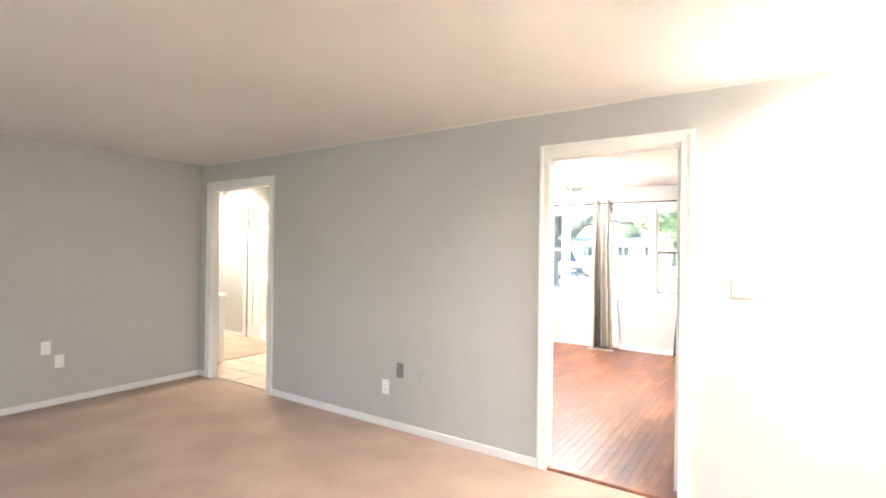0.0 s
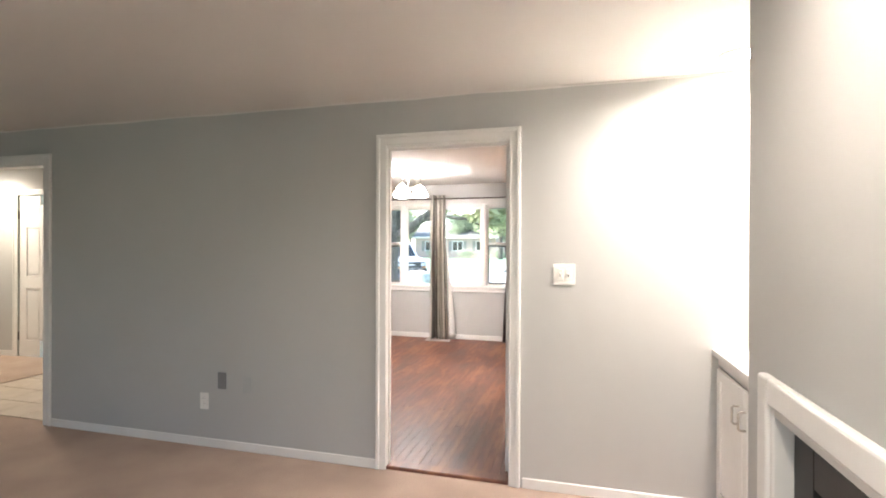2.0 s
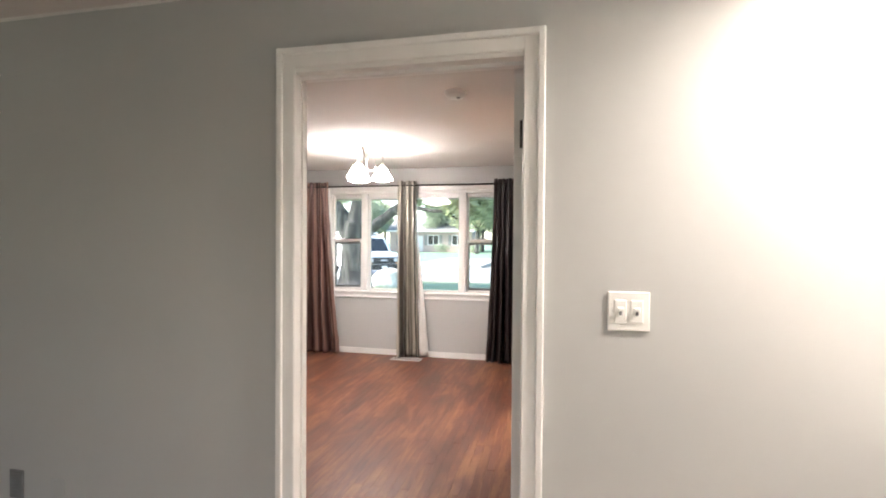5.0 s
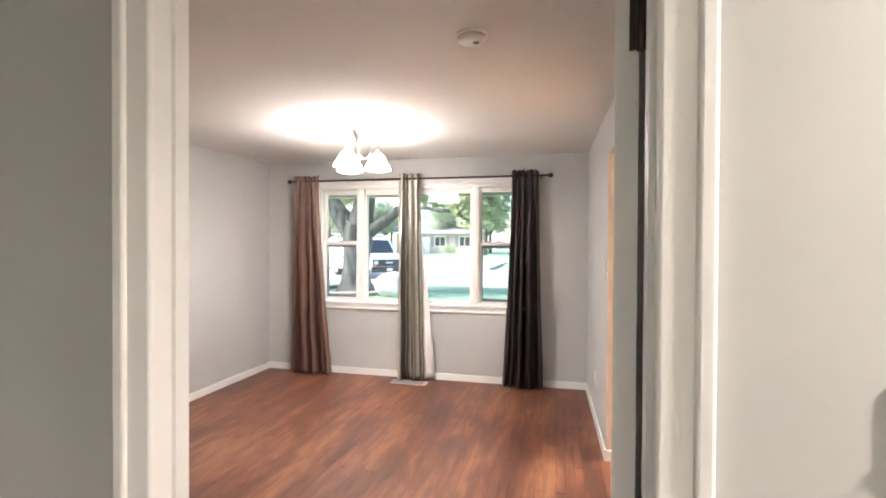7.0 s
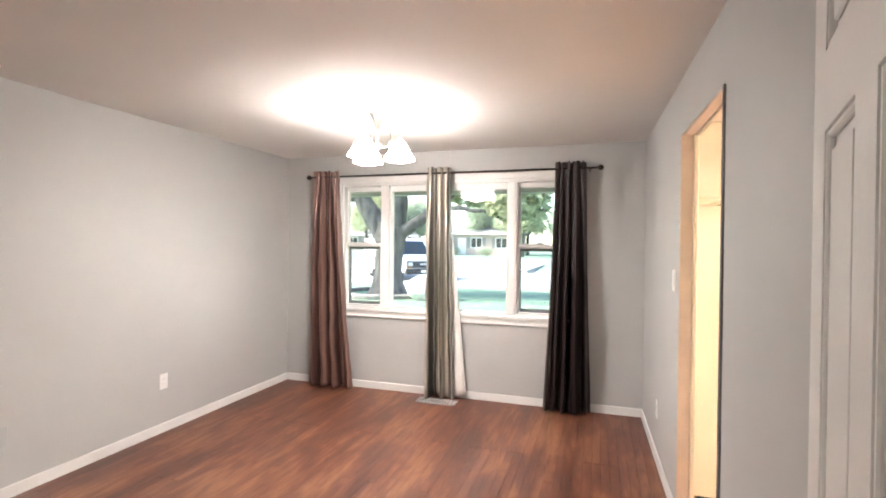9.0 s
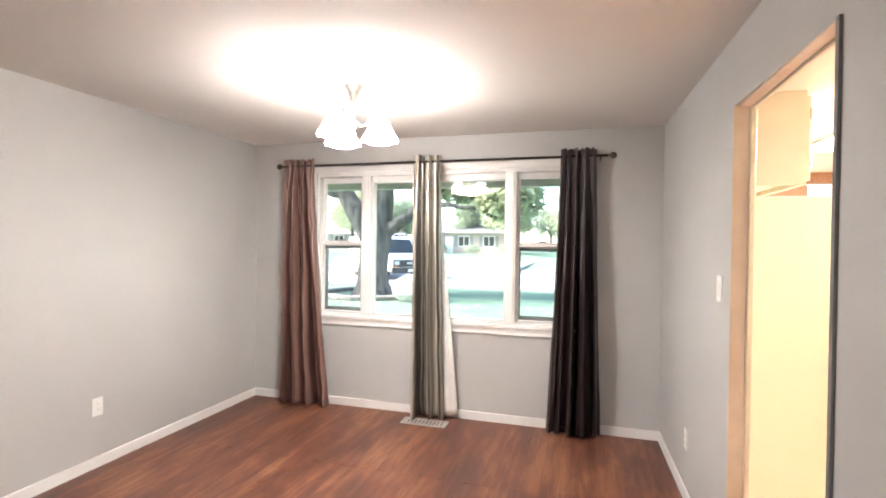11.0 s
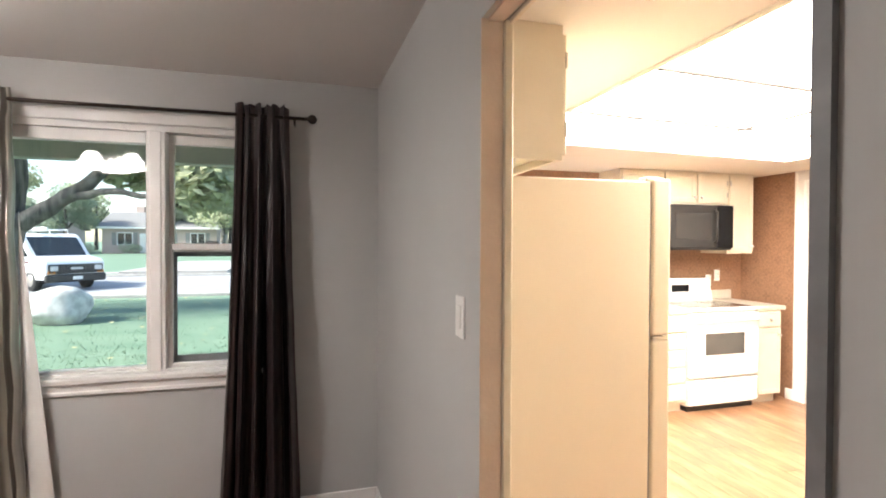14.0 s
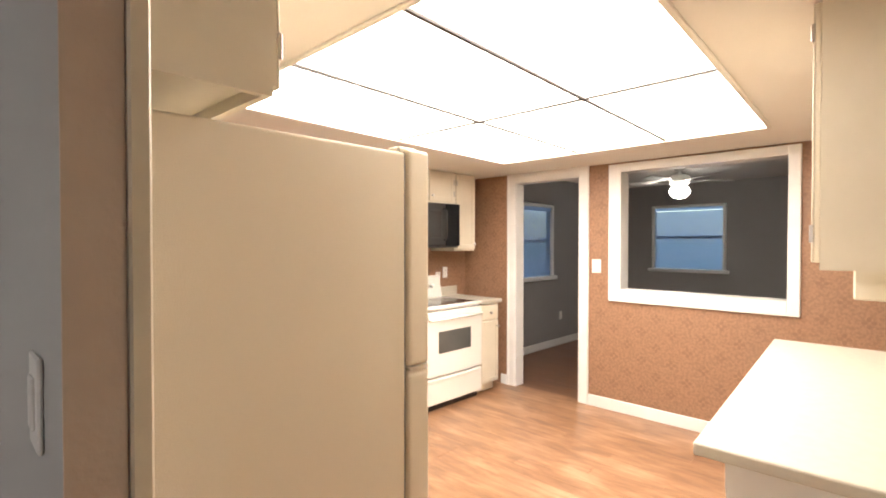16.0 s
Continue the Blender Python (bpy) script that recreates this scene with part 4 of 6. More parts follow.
def six_panel(name, w, h, th, label):
    """A six-panel door leaf, hinge edge on x = 0, lying along +x, y the thickness."""
    ob = new(name)
    ORIGIN[ob] = Vector((0, 0, 0))
    tagged(ob, label, "door", kind="structure")
    st, mid = 0.115, 0.10
    rails = [(0, 0.20), (0.86, 1.0), (1.62, 1.74), (h - 0.12, h)]
    bm = boxes((0, st, 0, th, 0, h), (w - st, w, 0, th, 0, h), (w / 2 - mid / 2, w / 2 + mid / 2, 0, th, 0.2, h - 0.12))
    for z0, z1 in rails:
        for a, b in ((st, w / 2 - mid / 2), (w / 2 + mid / 2, w - st)):
            box(bm, a, b, 0, th, z0, z1)
    part("slab", bm, DOOR_WHITE, ob)
    for a, b in ((st, w / 2 - mid / 2), (w / 2 + mid / 2, w - st)):
        for (_, z0), (z1, _) in zip(rails, rails[1:]):
            bm = bmesh.new()
            box(bm, a, b, 0.012, th - 0.012, z0, z1)
            for y0, y1 in ((0.004, 0.0125), (th - 0.0125, th - 0.004)):
                box(bm, a + 0.03, b - 0.03, y0, y1, z0 + 0.03, z1 - 0.03, bevel=0.004)
                for q in ((a, a + 0.012, z0, z1), (b - 0.012, b, z0, z1)):
                    box(bm, q[0], q[1], y0 - 0.002 if y0 < 0.01 else y0, y1 if y0 < 0.01 else y1 + 0.002, q[2], q[3], bevel=0.003)
                for q in ((z0, z0 + 0.012), (z1 - 0.012, z1)):
                    box(bm, a + 0.012, b - 0.012, y0 - 0.0015 if y0 < 0.01 else y0, y1 if y0 < 0.01 else y1 + 0.0015, q[0], q[1], bevel=0.003)
            part("panel", bm, DOOR_WHITE, ob)
    return ob


def door_knob(ob, x, th, z):
    for y0, s in ((0.0, -1), (th, 1)):
        part("knob", lathe([(0.03, 0.0), (0.03, s * 0.005), (0.012, s * 0.012), (0.011, s * 0.03), (0.022, s * 0.038), (0.028, s * 0.05), (0.024, s * 0.062), (0.01, s * 0.067)], 18, (x, y0, z), "Y"), NICKEL, ob, "brushed nickel door knob")


def hinge(ob, z, mat_):
    part("hinge", lathe([(0.007, -0.05), (0.008, -0.048), (0.008, 0.048), (0.007, 0.05)], 10, (-0.008, -0.004, z)), mat_, ob)
    part("hinge_leaf", boxes((-0.004, -0.001, 0.002, 0.014, z - 0.046, z + 0.046)), mat_, ob)


door_1 = six_panel("door_1", 0.755, 2.0, 0.035, "white six-panel door standing open against the side wall")
door_knob(door_1, 0.69, 0.035, 0.88)
for z in (0.30, 1.78):
    hinge(door_1, z, BRONZE)
door_1.matrix_basis = pose(0.274, 3.84, 0.02, 0, 0, 77)
door_2 = six_panel("door_2", 0.80, 2.02, 0.035, "closed white six-panel door at the end of the entry")
door_knob(door_2, 0.74, 0.035, 0.93)
for z in (0.25, 1.78):
    hinge(door_2, z, BRONZE)
door_2.matrix_basis = pose(-6.15, 5.415, 0.01, 0, 0, 0)

# ---- living room ----
fireplace = thing("fireplace_surround", (1.18, 1.87, 0), "white wooden fireplace surround round a black metal insert", "fireplace")
part("mantel_frame", boxes((1.148, 1.178, 2.345, 2.415, 0, 1.04), (1.148, 1.178, 1.295, 1.365, 0, 1.04), (1.148, 1.178, 1.365, 2.345, 0.968, 1.04), bevel=0.008, seg=2), WHITE, fireplace)
part("inner_edge", boxes((1.158, 1.24, 2.32, 2.344, 0, 0.968), (1.158, 1.24, 1.366, 1.39, 0, 0.968), (1.158, 1.24, 1.39, 2.32, 0.944, 0.968), bevel=0.003), WHITE, fireplace)
insert = part("insert", boxes((1.205, 1.26, 2.21, 2.32, 0.0, 0.944), (1.205, 1.26, 1.39, 1.50, 0.0, 0.944), (1.205, 1.26, 1.50, 2.21, 0.81, 0.944), (1.225, 1.26, 1.50, 2.21, 0.0, 0.12), (1.26, 1.27, 1.5, 2.21, 0.12, 0.82), bevel=0.003), BLACK_METAL, fireplace, "black painted metal insert")
for k in range(9):
    z = 0.70 - k * 0.02
    part("louvre", prism([(1.236, z), (1.258, z + 0.012), (1.258, z + 0.015), (1.236, z + 0.003)], 1.52, 2.19), BLACK_METAL, insert)
part("glass_door", boxes((1.248, 1.256, 1.52, 2.19, 0.14, 0.50)), BLACK_GLASS, insert)

cab = thing("built_in_cabinet", (1.62, 3.15, 0), "white painted built-in cabinet in the niche with nickel pulls", "cabinet")
part("body", boxes((1.385, 1.9, 2.59, 3.705, 0.08, 0.828), (1.43, 1.9, 2.59, 3.705, 0.0, 0.08)), WHITE, cab)
part("face_rail", boxes((1.375, 1.385, 2.59, 3.705, 0.775, 0.828), (1.375, 1.385, 3.665, 3.705, 0.08, 0.775), (1.375, 1.385, 2.59, 2.63, 0.08, 0.775), bevel=0.002), WHITE, cab)
for y0, y1, hy in ((3.258, 3.662, 3.30), (2.85, 3.250, 3.21), (2.635, 2.842, 2.80)):
    d = part("door", boxes((1.357, 1.376, y0, y0 + 0.055, 0.10, 0.77), (1.357, 1.376, y1 - 0.055, y1, 0.10, 0.77), (1.357, 1.376, y0 + 0.055, y1 - 0.055, 0.715, 0.77), (1.357, 1.376, y0 + 0.055, y1 - 0.055, 0.10, 0.155), (1.366, 1.376, y0 + 0.05, y1 - 0.05, 0.15, 0.72), bevel=0.0025), WHITE, cab)
    part("handle", tube([(1.357, hy, 0.685), (1.335, hy, 0.685), (1.328, hy, 0.678), (1.328, hy, 0.612), (1.335, hy, 0.605), (1.357, hy, 0.605)], 0.005, 8), NICKEL, d, "brushed nickel pull")
for z in (0.2, 0.66):
    part("hinge", boxes((1.36, 1.374, 3.664, 3.674, z - 0.03, z + 0.03), bevel=0.002), NICKEL, cab)
single("cabinet_counter", boxes((1.345, 1.898, 2.589, 3.708, 0.829, 0.862), bevel=0.004), WHITE, (1.62, 3.15, 0.829), "white painted top of the built-in cabinet", "countertop")
shelf_unit = thing("bookcase", (1.78, 3.12, 0.863), "white open bookcase shelves above the built-in cabinet", "bookcase")
part("stile", boxes((1.655, 1.68, 3.605, 3.707, 0.863, 2.305), bevel=0.003), WHITE, shelf_unit)
part("stile", boxes((1.665, 1.69, 2.589, 2.65, 0.863, 2.305), bevel=0.003), WHITE, shelf_unit)
part("top_rail", boxes((1.656, 1.68, 2.65, 3.605, 2.22, 2.305), bevel=0.003), WHITE, shelf_unit)
for z in (1.19, 1.555, 1.935):
    part("shelf", boxes((1.64, 1.898, 2.60, 3.615, z - 0.022, z), bevel=0.003), WHITE, shelf_unit)


def recessed(x, y, z):
    ob = thing("recessed_light", (x, y, z), "lit white recessed ceiling light", "ceiling light")
    bm = lathe([(0.062, -0.001), (0.064, -0.006), (0.088, -0.005), (0.09, 0.0)], 28, (x, y, z))
    part("ring", bm, WHITE, ob)
    part("lens", lathe([(0.058, -0.008), (0.060, -0.002)], 24, (x, y, z)), BULB, ob)


recessed(1.40, 3.47, LIVING_TOP)
recessed(0.72, 1.75, LIVING_TOP)
recessed(-6.4, 5.06, 2.36)
# unseen fitting for the added entry lamp
recessed(-4.35, 4.3, 2.36)

# entry half wall
rail = thing("half_wall", (-5.3, 4.16, 0), "low white panelled half wall beside the entry", "half wall")
part("core", boxes((-6.3, -4.84, 4.13, 4.20, 0.012, 0.80), bevel=0.004), WHITE, rail)
part("cap", boxes((-6.33, -4.81, 4.105, 4.225, 0.80, 0.845), bevel=0.008), WHITE, rail)
part("post_trim", boxes((-4.90, -4.832, 4.118, 4.13, 0.012, 0.80), (-6.3, -4.90, 4.118, 4.13, 0.012, 0.10), (-6.3, -4.90, 4.118, 4.13, 0.72, 0.80), bevel=0.003), WHITE, rail)

# ---- kitchen ----
fridge = thing("refrigerator", (0.94, 7.09, 0), "cream top-freezer refrigerator seen from its side", "refrigerator")
part("cabinet_shell", boxes((0.60, 1.197, 6.713, 7.47, 0.03, 1.70), bevel=0.006, seg=2), FRIDGE, fridge)
part("feet", boxes((0.63, 1.16, 6.74, 7.44, 0.0, 0.032)), BLACK_METAL, fridge)
f_up = part("freezer_door", boxes((1.205, 1.282, 6.711, 7.472, 1.16, 1.712), bevel=0.012, seg=3), FRIDGE, fridge)
f_lo = part("fridge_door", boxes((1.205, 1.282, 6.711, 7.472, 0.10, 1.148), bevel=0.012, seg=3), FRIDGE, fridge)
part("gasket", boxes((1.196, 1.207, 6.722, 7.46, 0.11, 1.70)), GREY_PLASTIC, fridge)
part("kick_grille", boxes((1.18, 1.222, 6.73, 7.45, 0.02, 0.095), bevel=0.003), CREAM, fridge)
part("hinge_cap", boxes((1.19, 1.257, 6.73, 6.775, 1.70, 1.719), bevel=0.005), CREAM, fridge)
part("middle_hinge", boxes((1.212, 1.277, 6.712, 6.74, 1.150, 1.158)), CREAM, fridge)
for d, z0, z1 in ((f_up, 1.2, 1.5), (f_lo, 0.75, 1.1)):
    part("handle", tube([(1.28, 7.42, z0), (1.317, 7.42, z0 + 0.02), (1.317, 7.42, z1 - 0.02), (1.28, 7.42, z1)], 0.011, 10), CREAM, d)


def wall_cabinet(x0, x1, y0, y1, z0, z1, face, doors, label, group="kitchen wall cabinets", knob_low=True):
    """A cream wall cabinet with flat framed doors. face: '+X', '-Y' or '+Y', the side its doors are on."""
    ob = thing("wall_cabinet", ((x0 + x1) / 2, (y0 + y1) / 2, z0), label, "cabinet", group)
    t, d = 0.016, 0.019
    bm = bmesh.new()
    box(bm, x0, x1, y0, y1, z0 + 0.025, z1)
    part("body", bm, CREAM, ob)
    bm = bmesh.new()
    for q in ((x0, x1, y0, y0 + t), (x0, x1, y1 - t, y1), (x0, x0 + t, y0 + t, y1 - t), (x1 - t, x1, y0 + t, y1 - t)):
        box(bm, *q, z0, z0 + 0.025)
    part("bottom_rim", bm, CREAM, ob)
    lo, hi = (y0, y1) if face == "+X" else (x0, x1)
    w = (hi - lo) / doors
    for k in range(doors):
        a, b = lo + k * w + 0.012, lo + (k + 1) * w - 0.012

        def bx(u0, u1, w0, w1, e0, e1):
            if face == "+X":
                return (x1 + e0, x1 + e1, u0, u1, w0, w1)
            if face == "-Y":
                return (u0, u1, y0 - e1, y0 - e0, w0, w1)
            return (u0, u1, y1 + e0, y1 + e1, w0, w1)
        dz0, dz1 = z0 + 0.02, z1 - 0.02
        bm = boxes(bx(a, b, dz0, dz1, 0.001, 0.016), bevel=0.003)
        for q in ((a, a + 0.045, dz0, dz1), (b - 0.045, b, dz0, dz1), (a + 0.045, b - 0.045, dz0, dz0 + 0.045), (a + 0.045, b - 0.045, dz1 - 0.045, dz1)):
            box(bm, *bx(*q, 0.015, d + 0.002), bevel=0.002)
        door = part("door", bm, CREAM, ob)
        ku = b - 0.025 if (k % 2 == 0 and doors > 1) or doors == 1 else a + 0.025
        kz = dz0 + 0.05
        if face == "+X":
            kn = lathe([(0.006, 0), (0.006, 0.012), (0.014, 0.02), (0.012, 0.028), (0.004, 0.03)], 12, (x1 + d, ku, kz), "X")
        elif face == "-Y":
            kn = lathe([(0.006, 0), (0.006, -0.012), (0.014, -0.02), (0.012, -0.028), (0.004, -0.03)], 12, (ku, y0 - d, kz), "Y")
        else:
            kn = lathe([(0.006, 0), (0.006, 0.012), (0.014, 0.02), (0.012, 0.028), (0.004, 0.03)], 12, (ku, y1 + d, kz), "Y")
        part("knob", kn, PLASTIC, door, "small white knob")
        hu = a + 0.006 if ku > (a + b) / 2 else b - 0.006
        for hz in (dz0 + 0.08, dz1 - 0.08):
            part("hinge", boxes(bx(hu - 0.008, hu + 0.008, hz - 0.025, hz + 0.025, 0.016, 0.026), bevel=0.002), NICKEL, door)
    return ob


wall_cabinet(0.562, 0.812, 6.64, 7.50, 1.742, 2.158, "+X", 2, "cream cabinet above the refrigerator")
wall_cabinet(3.22, 3.955, 9.09, 9.415, 1.845, 2.158, "-Y", 2, "short cream cabinet above the microwave")
wall_cabinet(3.96, 4.265, 9.09, 9.415, 1.385, 2.158, "-Y", 1, "narrow cream cabinet beside the microwave")
wall_cabinet(2.76, 3.215, 9.09, 9.415, 1.385, 2.158, "-Y", 1, "cream cabinet beside the kitchen window")
wall_cabinet(2.07, 2.85, 5.66, 5.985, 1.40, 2.158, "+Y", 2, "cream cabinet hanging above the counter")
hood = thing("under_cabinet_box", (2.6, 5.75, 1.27), "cream box mounted beneath the wall cabinet", "range hood")
part("body", boxes((2.6, 2.85, 5.66, 5.95, 1.275, 1.40), bevel=0.006), CREAM, hood)

micro = thing("microwave", (3.59, 9.2, 1.42), "black over-the-range microwave oven", "microwave")
part("case", boxes((3.225, 3.95, 9.03, 9.415, 1.42, 1.843), bevel=0.004), BLACK_METAL, micro)
mdoor = part("door", boxes((3.228, 3.75, 9.0, 9.029, 1.44, 1.84), bevel=0.006), BLACK_METAL, micro)
part("window", boxes((3.29, 3.68, 8.997, 9.001, 1.52, 1.76)), DIM_GLASS, mdoor, "grey tinted door window")
part("control_panel", boxes((3.755, 3.947, 9.002, 9.029, 1.44, 1.84), bevel=0.004), BLACK_GLASS, micro)
part("handle", tube([(3.725, 9.0, 1.49), (3.725, 8.97, 1.51), (3.725, 8.97, 1.77), (3.725, 9.0, 1.79)], 0.009, 8), BLACK_METAL, mdoor)
part("vent", boxes((3.26, 3.92, 9.001, 9.03, 1.422, 1.436)), BLACK_METAL, micro)

stove = thing("electric_range", (3.63, 9.08, 0), "white free-standing electric range with glass cooktop", "stove")
SX0, SX1, SY = 3.245, 4.01, 8.77
part("body", boxes((SX0, SX1, SY + 0.045, 9.40, 0.05, 0.885), bevel=0.003), STOVE_WHITE, stove)
part("cooktop_rim", boxes((SX0 - 0.004, SX1 + 0.004, SY + 0.005, 9.33, 0.886, 0.912), bevel=0.006, seg=2), STOVE_WHITE, stove)
top = part("cooktop", boxes((SX0 + 0.045, SX1 - 0.045, SY + 0.06, 9.27, 0.911, 0.915)), BLACK_GLASS, stove)
for bx_, by_, br in ((3.43, 8.98, 0.10), (3.787, 8.98, 0.08), (3.43, 9.18, 0.075), (3.787, 9.18, 0.10)):
    part("burner_ring", lathe([(br, 0.0), (br, 0.0008), (br - 0.004, 0.0012)], 28, (bx_, by_, 0.9150)), OVEN_GLASS, top)
part("backguard", prism([(9.30, 0.91), (9.40, 0.91), (9.40, 1.13), (9.35, 1.13)], SX0, SX1, "X", bevel=0.006), STOVE_WHITE, stove)
for k in range(4):
    part("dial", lathe([(0.022, 0.0), (0.022, -0.012), (0.016, -0.022), (0.006, -0.024)], 16, (3.33 + (k if k < 2 else k + 4.3) * 0.075, 9.325, 1.03), "Y"), PLASTIC, stove)
part("clock_panel", boxes((3.53, 3.73, 9.318, 9.326, 1.0, 1.07)), BLACK_GLASS, stove)
odoor = part("oven_door", boxes((SX0 + 0.004, SX1 - 0.004, SY, SY + 0.043, 0.30, 0.868), bevel=0.008, seg=2), STOVE_WHITE, stove)
part("oven_window", boxes((SX0 + 0.17, SX1 - 0.17, SY - 0.003, SY + 0.002, 0.50, 0.69)), OVEN_GLASS, odoor)
part("handle", tube([(SX0 + 0.05, SY, 0.80), (SX0 + 0.05, SY - 0.04, 0.805), (SX1 - 0.05, SY - 0.04, 0.805), (SX1 - 0.05, SY, 0.80)], 0.012, 10), STOVE_WHITE, odoor)
drawer = part("storage_drawer", boxes((SX0 + 0.004, SX1 - 0.004, SY + 0.003, SY + 0.043, 0.06, 0.282), bevel=0.006), STOVE_WHITE, stove)
part("drawer_lip", boxes((SX0 + 0.02, SX1 - 0.02, SY - 0.006, SY + 0.004, 0.255, 0.28), bevel=0.003), STOVE_WHITE, drawer)
part("plinth", boxes((SX0 + 0.02, SX1 - 0.02, SY + 0.05, 9.38, 0.0, 0.05)), BLACK_METAL, stove)


def base_cabinet(x0, x1, drawers, doors, label):
    """A cream base cabinet against the stove wall, front towards -y."""
    ob = thing("base_cabinet", ((x0 + x1) / 2, 9.1, 0), label, "cabinet", "kitchen base cabinets")
    y0 = 8.81
    part("body", boxes((x0, x1, y0, 9.41, 0.09, 0.868), (x0, x1, y0 + 0.06, 9.41, 0, 0.09)), CREAM, ob)

    def knob(px, pz, under):
        part("knob", lathe([(0.006, 0), (0.006, -0.012), (0.014, -0.02), (0.012, -0.028), (0.004, -0.03)], 12, (px, y0 - 0.018, pz), "Y"), NICKEL, under)
    tops = [0.715 - k * 0.15 for k in range(drawers)]
    for z in tops:
        f = part("drawer_front", boxes((x0 + 0.012, x1 - 0.012, y0 - 0.018, y0 - 0.001, z, z + 0.135), bevel=0.004), CREAM, ob)
        knob((x0 + x1) / 2, z + 0.068, f)
    low = tops[-1] - 0.015
    if doors:
        w = (x1 - x0) / doors
        for k in range(doors):
            a, b = x0 + k * w + 0.012, x0 + (k + 1) * w - 0.012
            bm = boxes((a, b, y0 - 0.014, y0 - 0.001, 0.10, low), bevel=0.003)
            for q in ((a, a + 0.04, 0.10, low), (b - 0.04, b, 0.10, low), (a + 0.04, b - 0.04, 0.10, 0.14), (a + 0.04, b - 0.04, low - 0.04, low)):
                box(bm, q[0], q[1], y0 - 0.019, y0 - 0.013, q[2], q[3], bevel=0.002)
            f = part("door", bm, CREAM, ob)
            knob(a + 0.03 if k % 2 else b - 0.03, low - 0.06, f)


base_cabinet(4.015, 4.30, 1, 1, "narrow cream base cabinet beside the range")
base_cabinet(2.80, 3.24, 5, 0, "cream drawer unit beside the range")
base_cabinet(1.95, 2.795, 2, 2, "cream base cabinet beyond the refrigerator")
single("countertop", boxes((4.012, 4.34, 8.785, 9.415, 0.87, 0.908), (4.012, 4.34, 9.395, 9.415, 0.908, 1.0), bevel=0.005), COUNTER, (4.17, 9.1, 0.87), "cream laminate countertop with a backsplash lip", "countertop")
single("countertop", boxes((1.94, 3.243, 8.785, 9.415, 0.87, 0.908), (1.94, 3.243, 9.395, 9.415, 0.908, 1.0), bevel=0.005), COUNTER, (2.6, 9.1, 0.87), "cream laminate countertop beside the range", "countertop")

# peninsula: top with overhanging end on a rounded base
single("peninsula_countertop", prism([(1.87, 5.30), (3.79, 5.30), (3.79, 6.385), (1.87, 6.245)], 0.872, 0.91, "Z", bevel=0.006), COUNTER, (2.87, 5.8, 0.872), "cream laminate peninsula countertop with square corners", "countertop")
pen = thing("peninsula_cabinet", (2.9, 5.75, 0), "white peninsula base with a rounded apron beneath the overhang", "cabinet")
part("body", boxes((2.20, 3.85, 5.32, 6.16, 0.09, 0.870), (2.24, 3.8, 5.36, 6.14, 0.0, 0.09), bevel=0.004), WHITE, pen)
curve = [(5.34, 0.869), (6.17, 0.869), (6.17, 0.80)] + [(5.99 + 0.18 * math.cos(radians(a)), 0.80 - 0.16 * math.sin(radians(a))) for a in range(9, 91, 9)] + [(5.34, 0.64)]
part("rounded_apron", prism(curve, 1.90, 2.25, "X"), WHITE, pen)

# light box in the kitchen ceiling
box_light = thing("ceiling_light_box", ((LX0 + LX1) / 2, (LY0 + LY1) / 2, KITCHEN_TOP), "large lit ceiling light box with acrylic panels", "ceiling light")
xs, ys = [LX0, 2.565, LX1], [LY0, 6.955, 7.61, LY1]
for a, b in zip(xs, xs[1:]):
    for c, d in zip(ys, ys[1:]):
        part("diffuser_panel", askew(boxes((a + 0.006, b - 0.006, c + 0.006, d - 0.006, KITCHEN_TOP + 0.012, KITCHEN_TOP + 0.018))), PANEL_LIGHT, box_light)
for x in xs[1:-1]:
    part("grid_bar", askew(boxes((x - 0.009, x + 0.009, LY0, LY1, KITCHEN_TOP + 0.001, KITCHEN_TOP + 0.0115))), ALUMINIUM, box_light)
for y in ys[1:-1]:
    part("grid_bar", askew(boxes((LX0, LX1, y - 0.009, y + 0.009, KITCHEN_TOP + 0.0005, KITCHEN_TOP + 0.0108))), ALUMINIUM, box_light)
part("edge_trim", askew(boxes((LX0 - 0.018, LX0 + 0.006, LY0 - 0.018, LY1 + 0.018, KITCHEN_TOP - 0.012, KITCHEN_TOP - 0.001), (LX1 - 0.006, LX1 + 0.018, LY0 - 0.018, LY1 + 0.018, KITCHEN_TOP - 0.012, KITCHEN_TOP - 0.001),
     (LX0 + 0.006, LX1 - 0.006, LY0 - 0.018, LY0 + 0.006, KITCHEN_TOP - 0.012, KITCHEN_TOP - 0.001), (LX0 + 0.006, LX1 - 0.006, LY1 - 0.006, LY1 + 0.018, KITCHEN_TOP - 0.012, KITCHEN_TOP - 0.001), bevel=0.003)), KITCHEN_CEILING, box_light)
plate("wall_switch", "rocker", "Y", KX, -1, 7.844, 1.26, w=0.085, h=0.12, label="white rocker switch on terracotta wallpaper", category="light switch")
plate("wall_outlet", "outlet", "X", KY, -1, 4.06, 1.10, label="white outlet on wallpaper above the counter", group="outlets above the counter")
plate("wall_outlet", "outlet", "X", KY, -1, 4.17, 1.15, label="white outlet on wallpaper above the counter", group="outlets above the counter")

# ---- back room ----


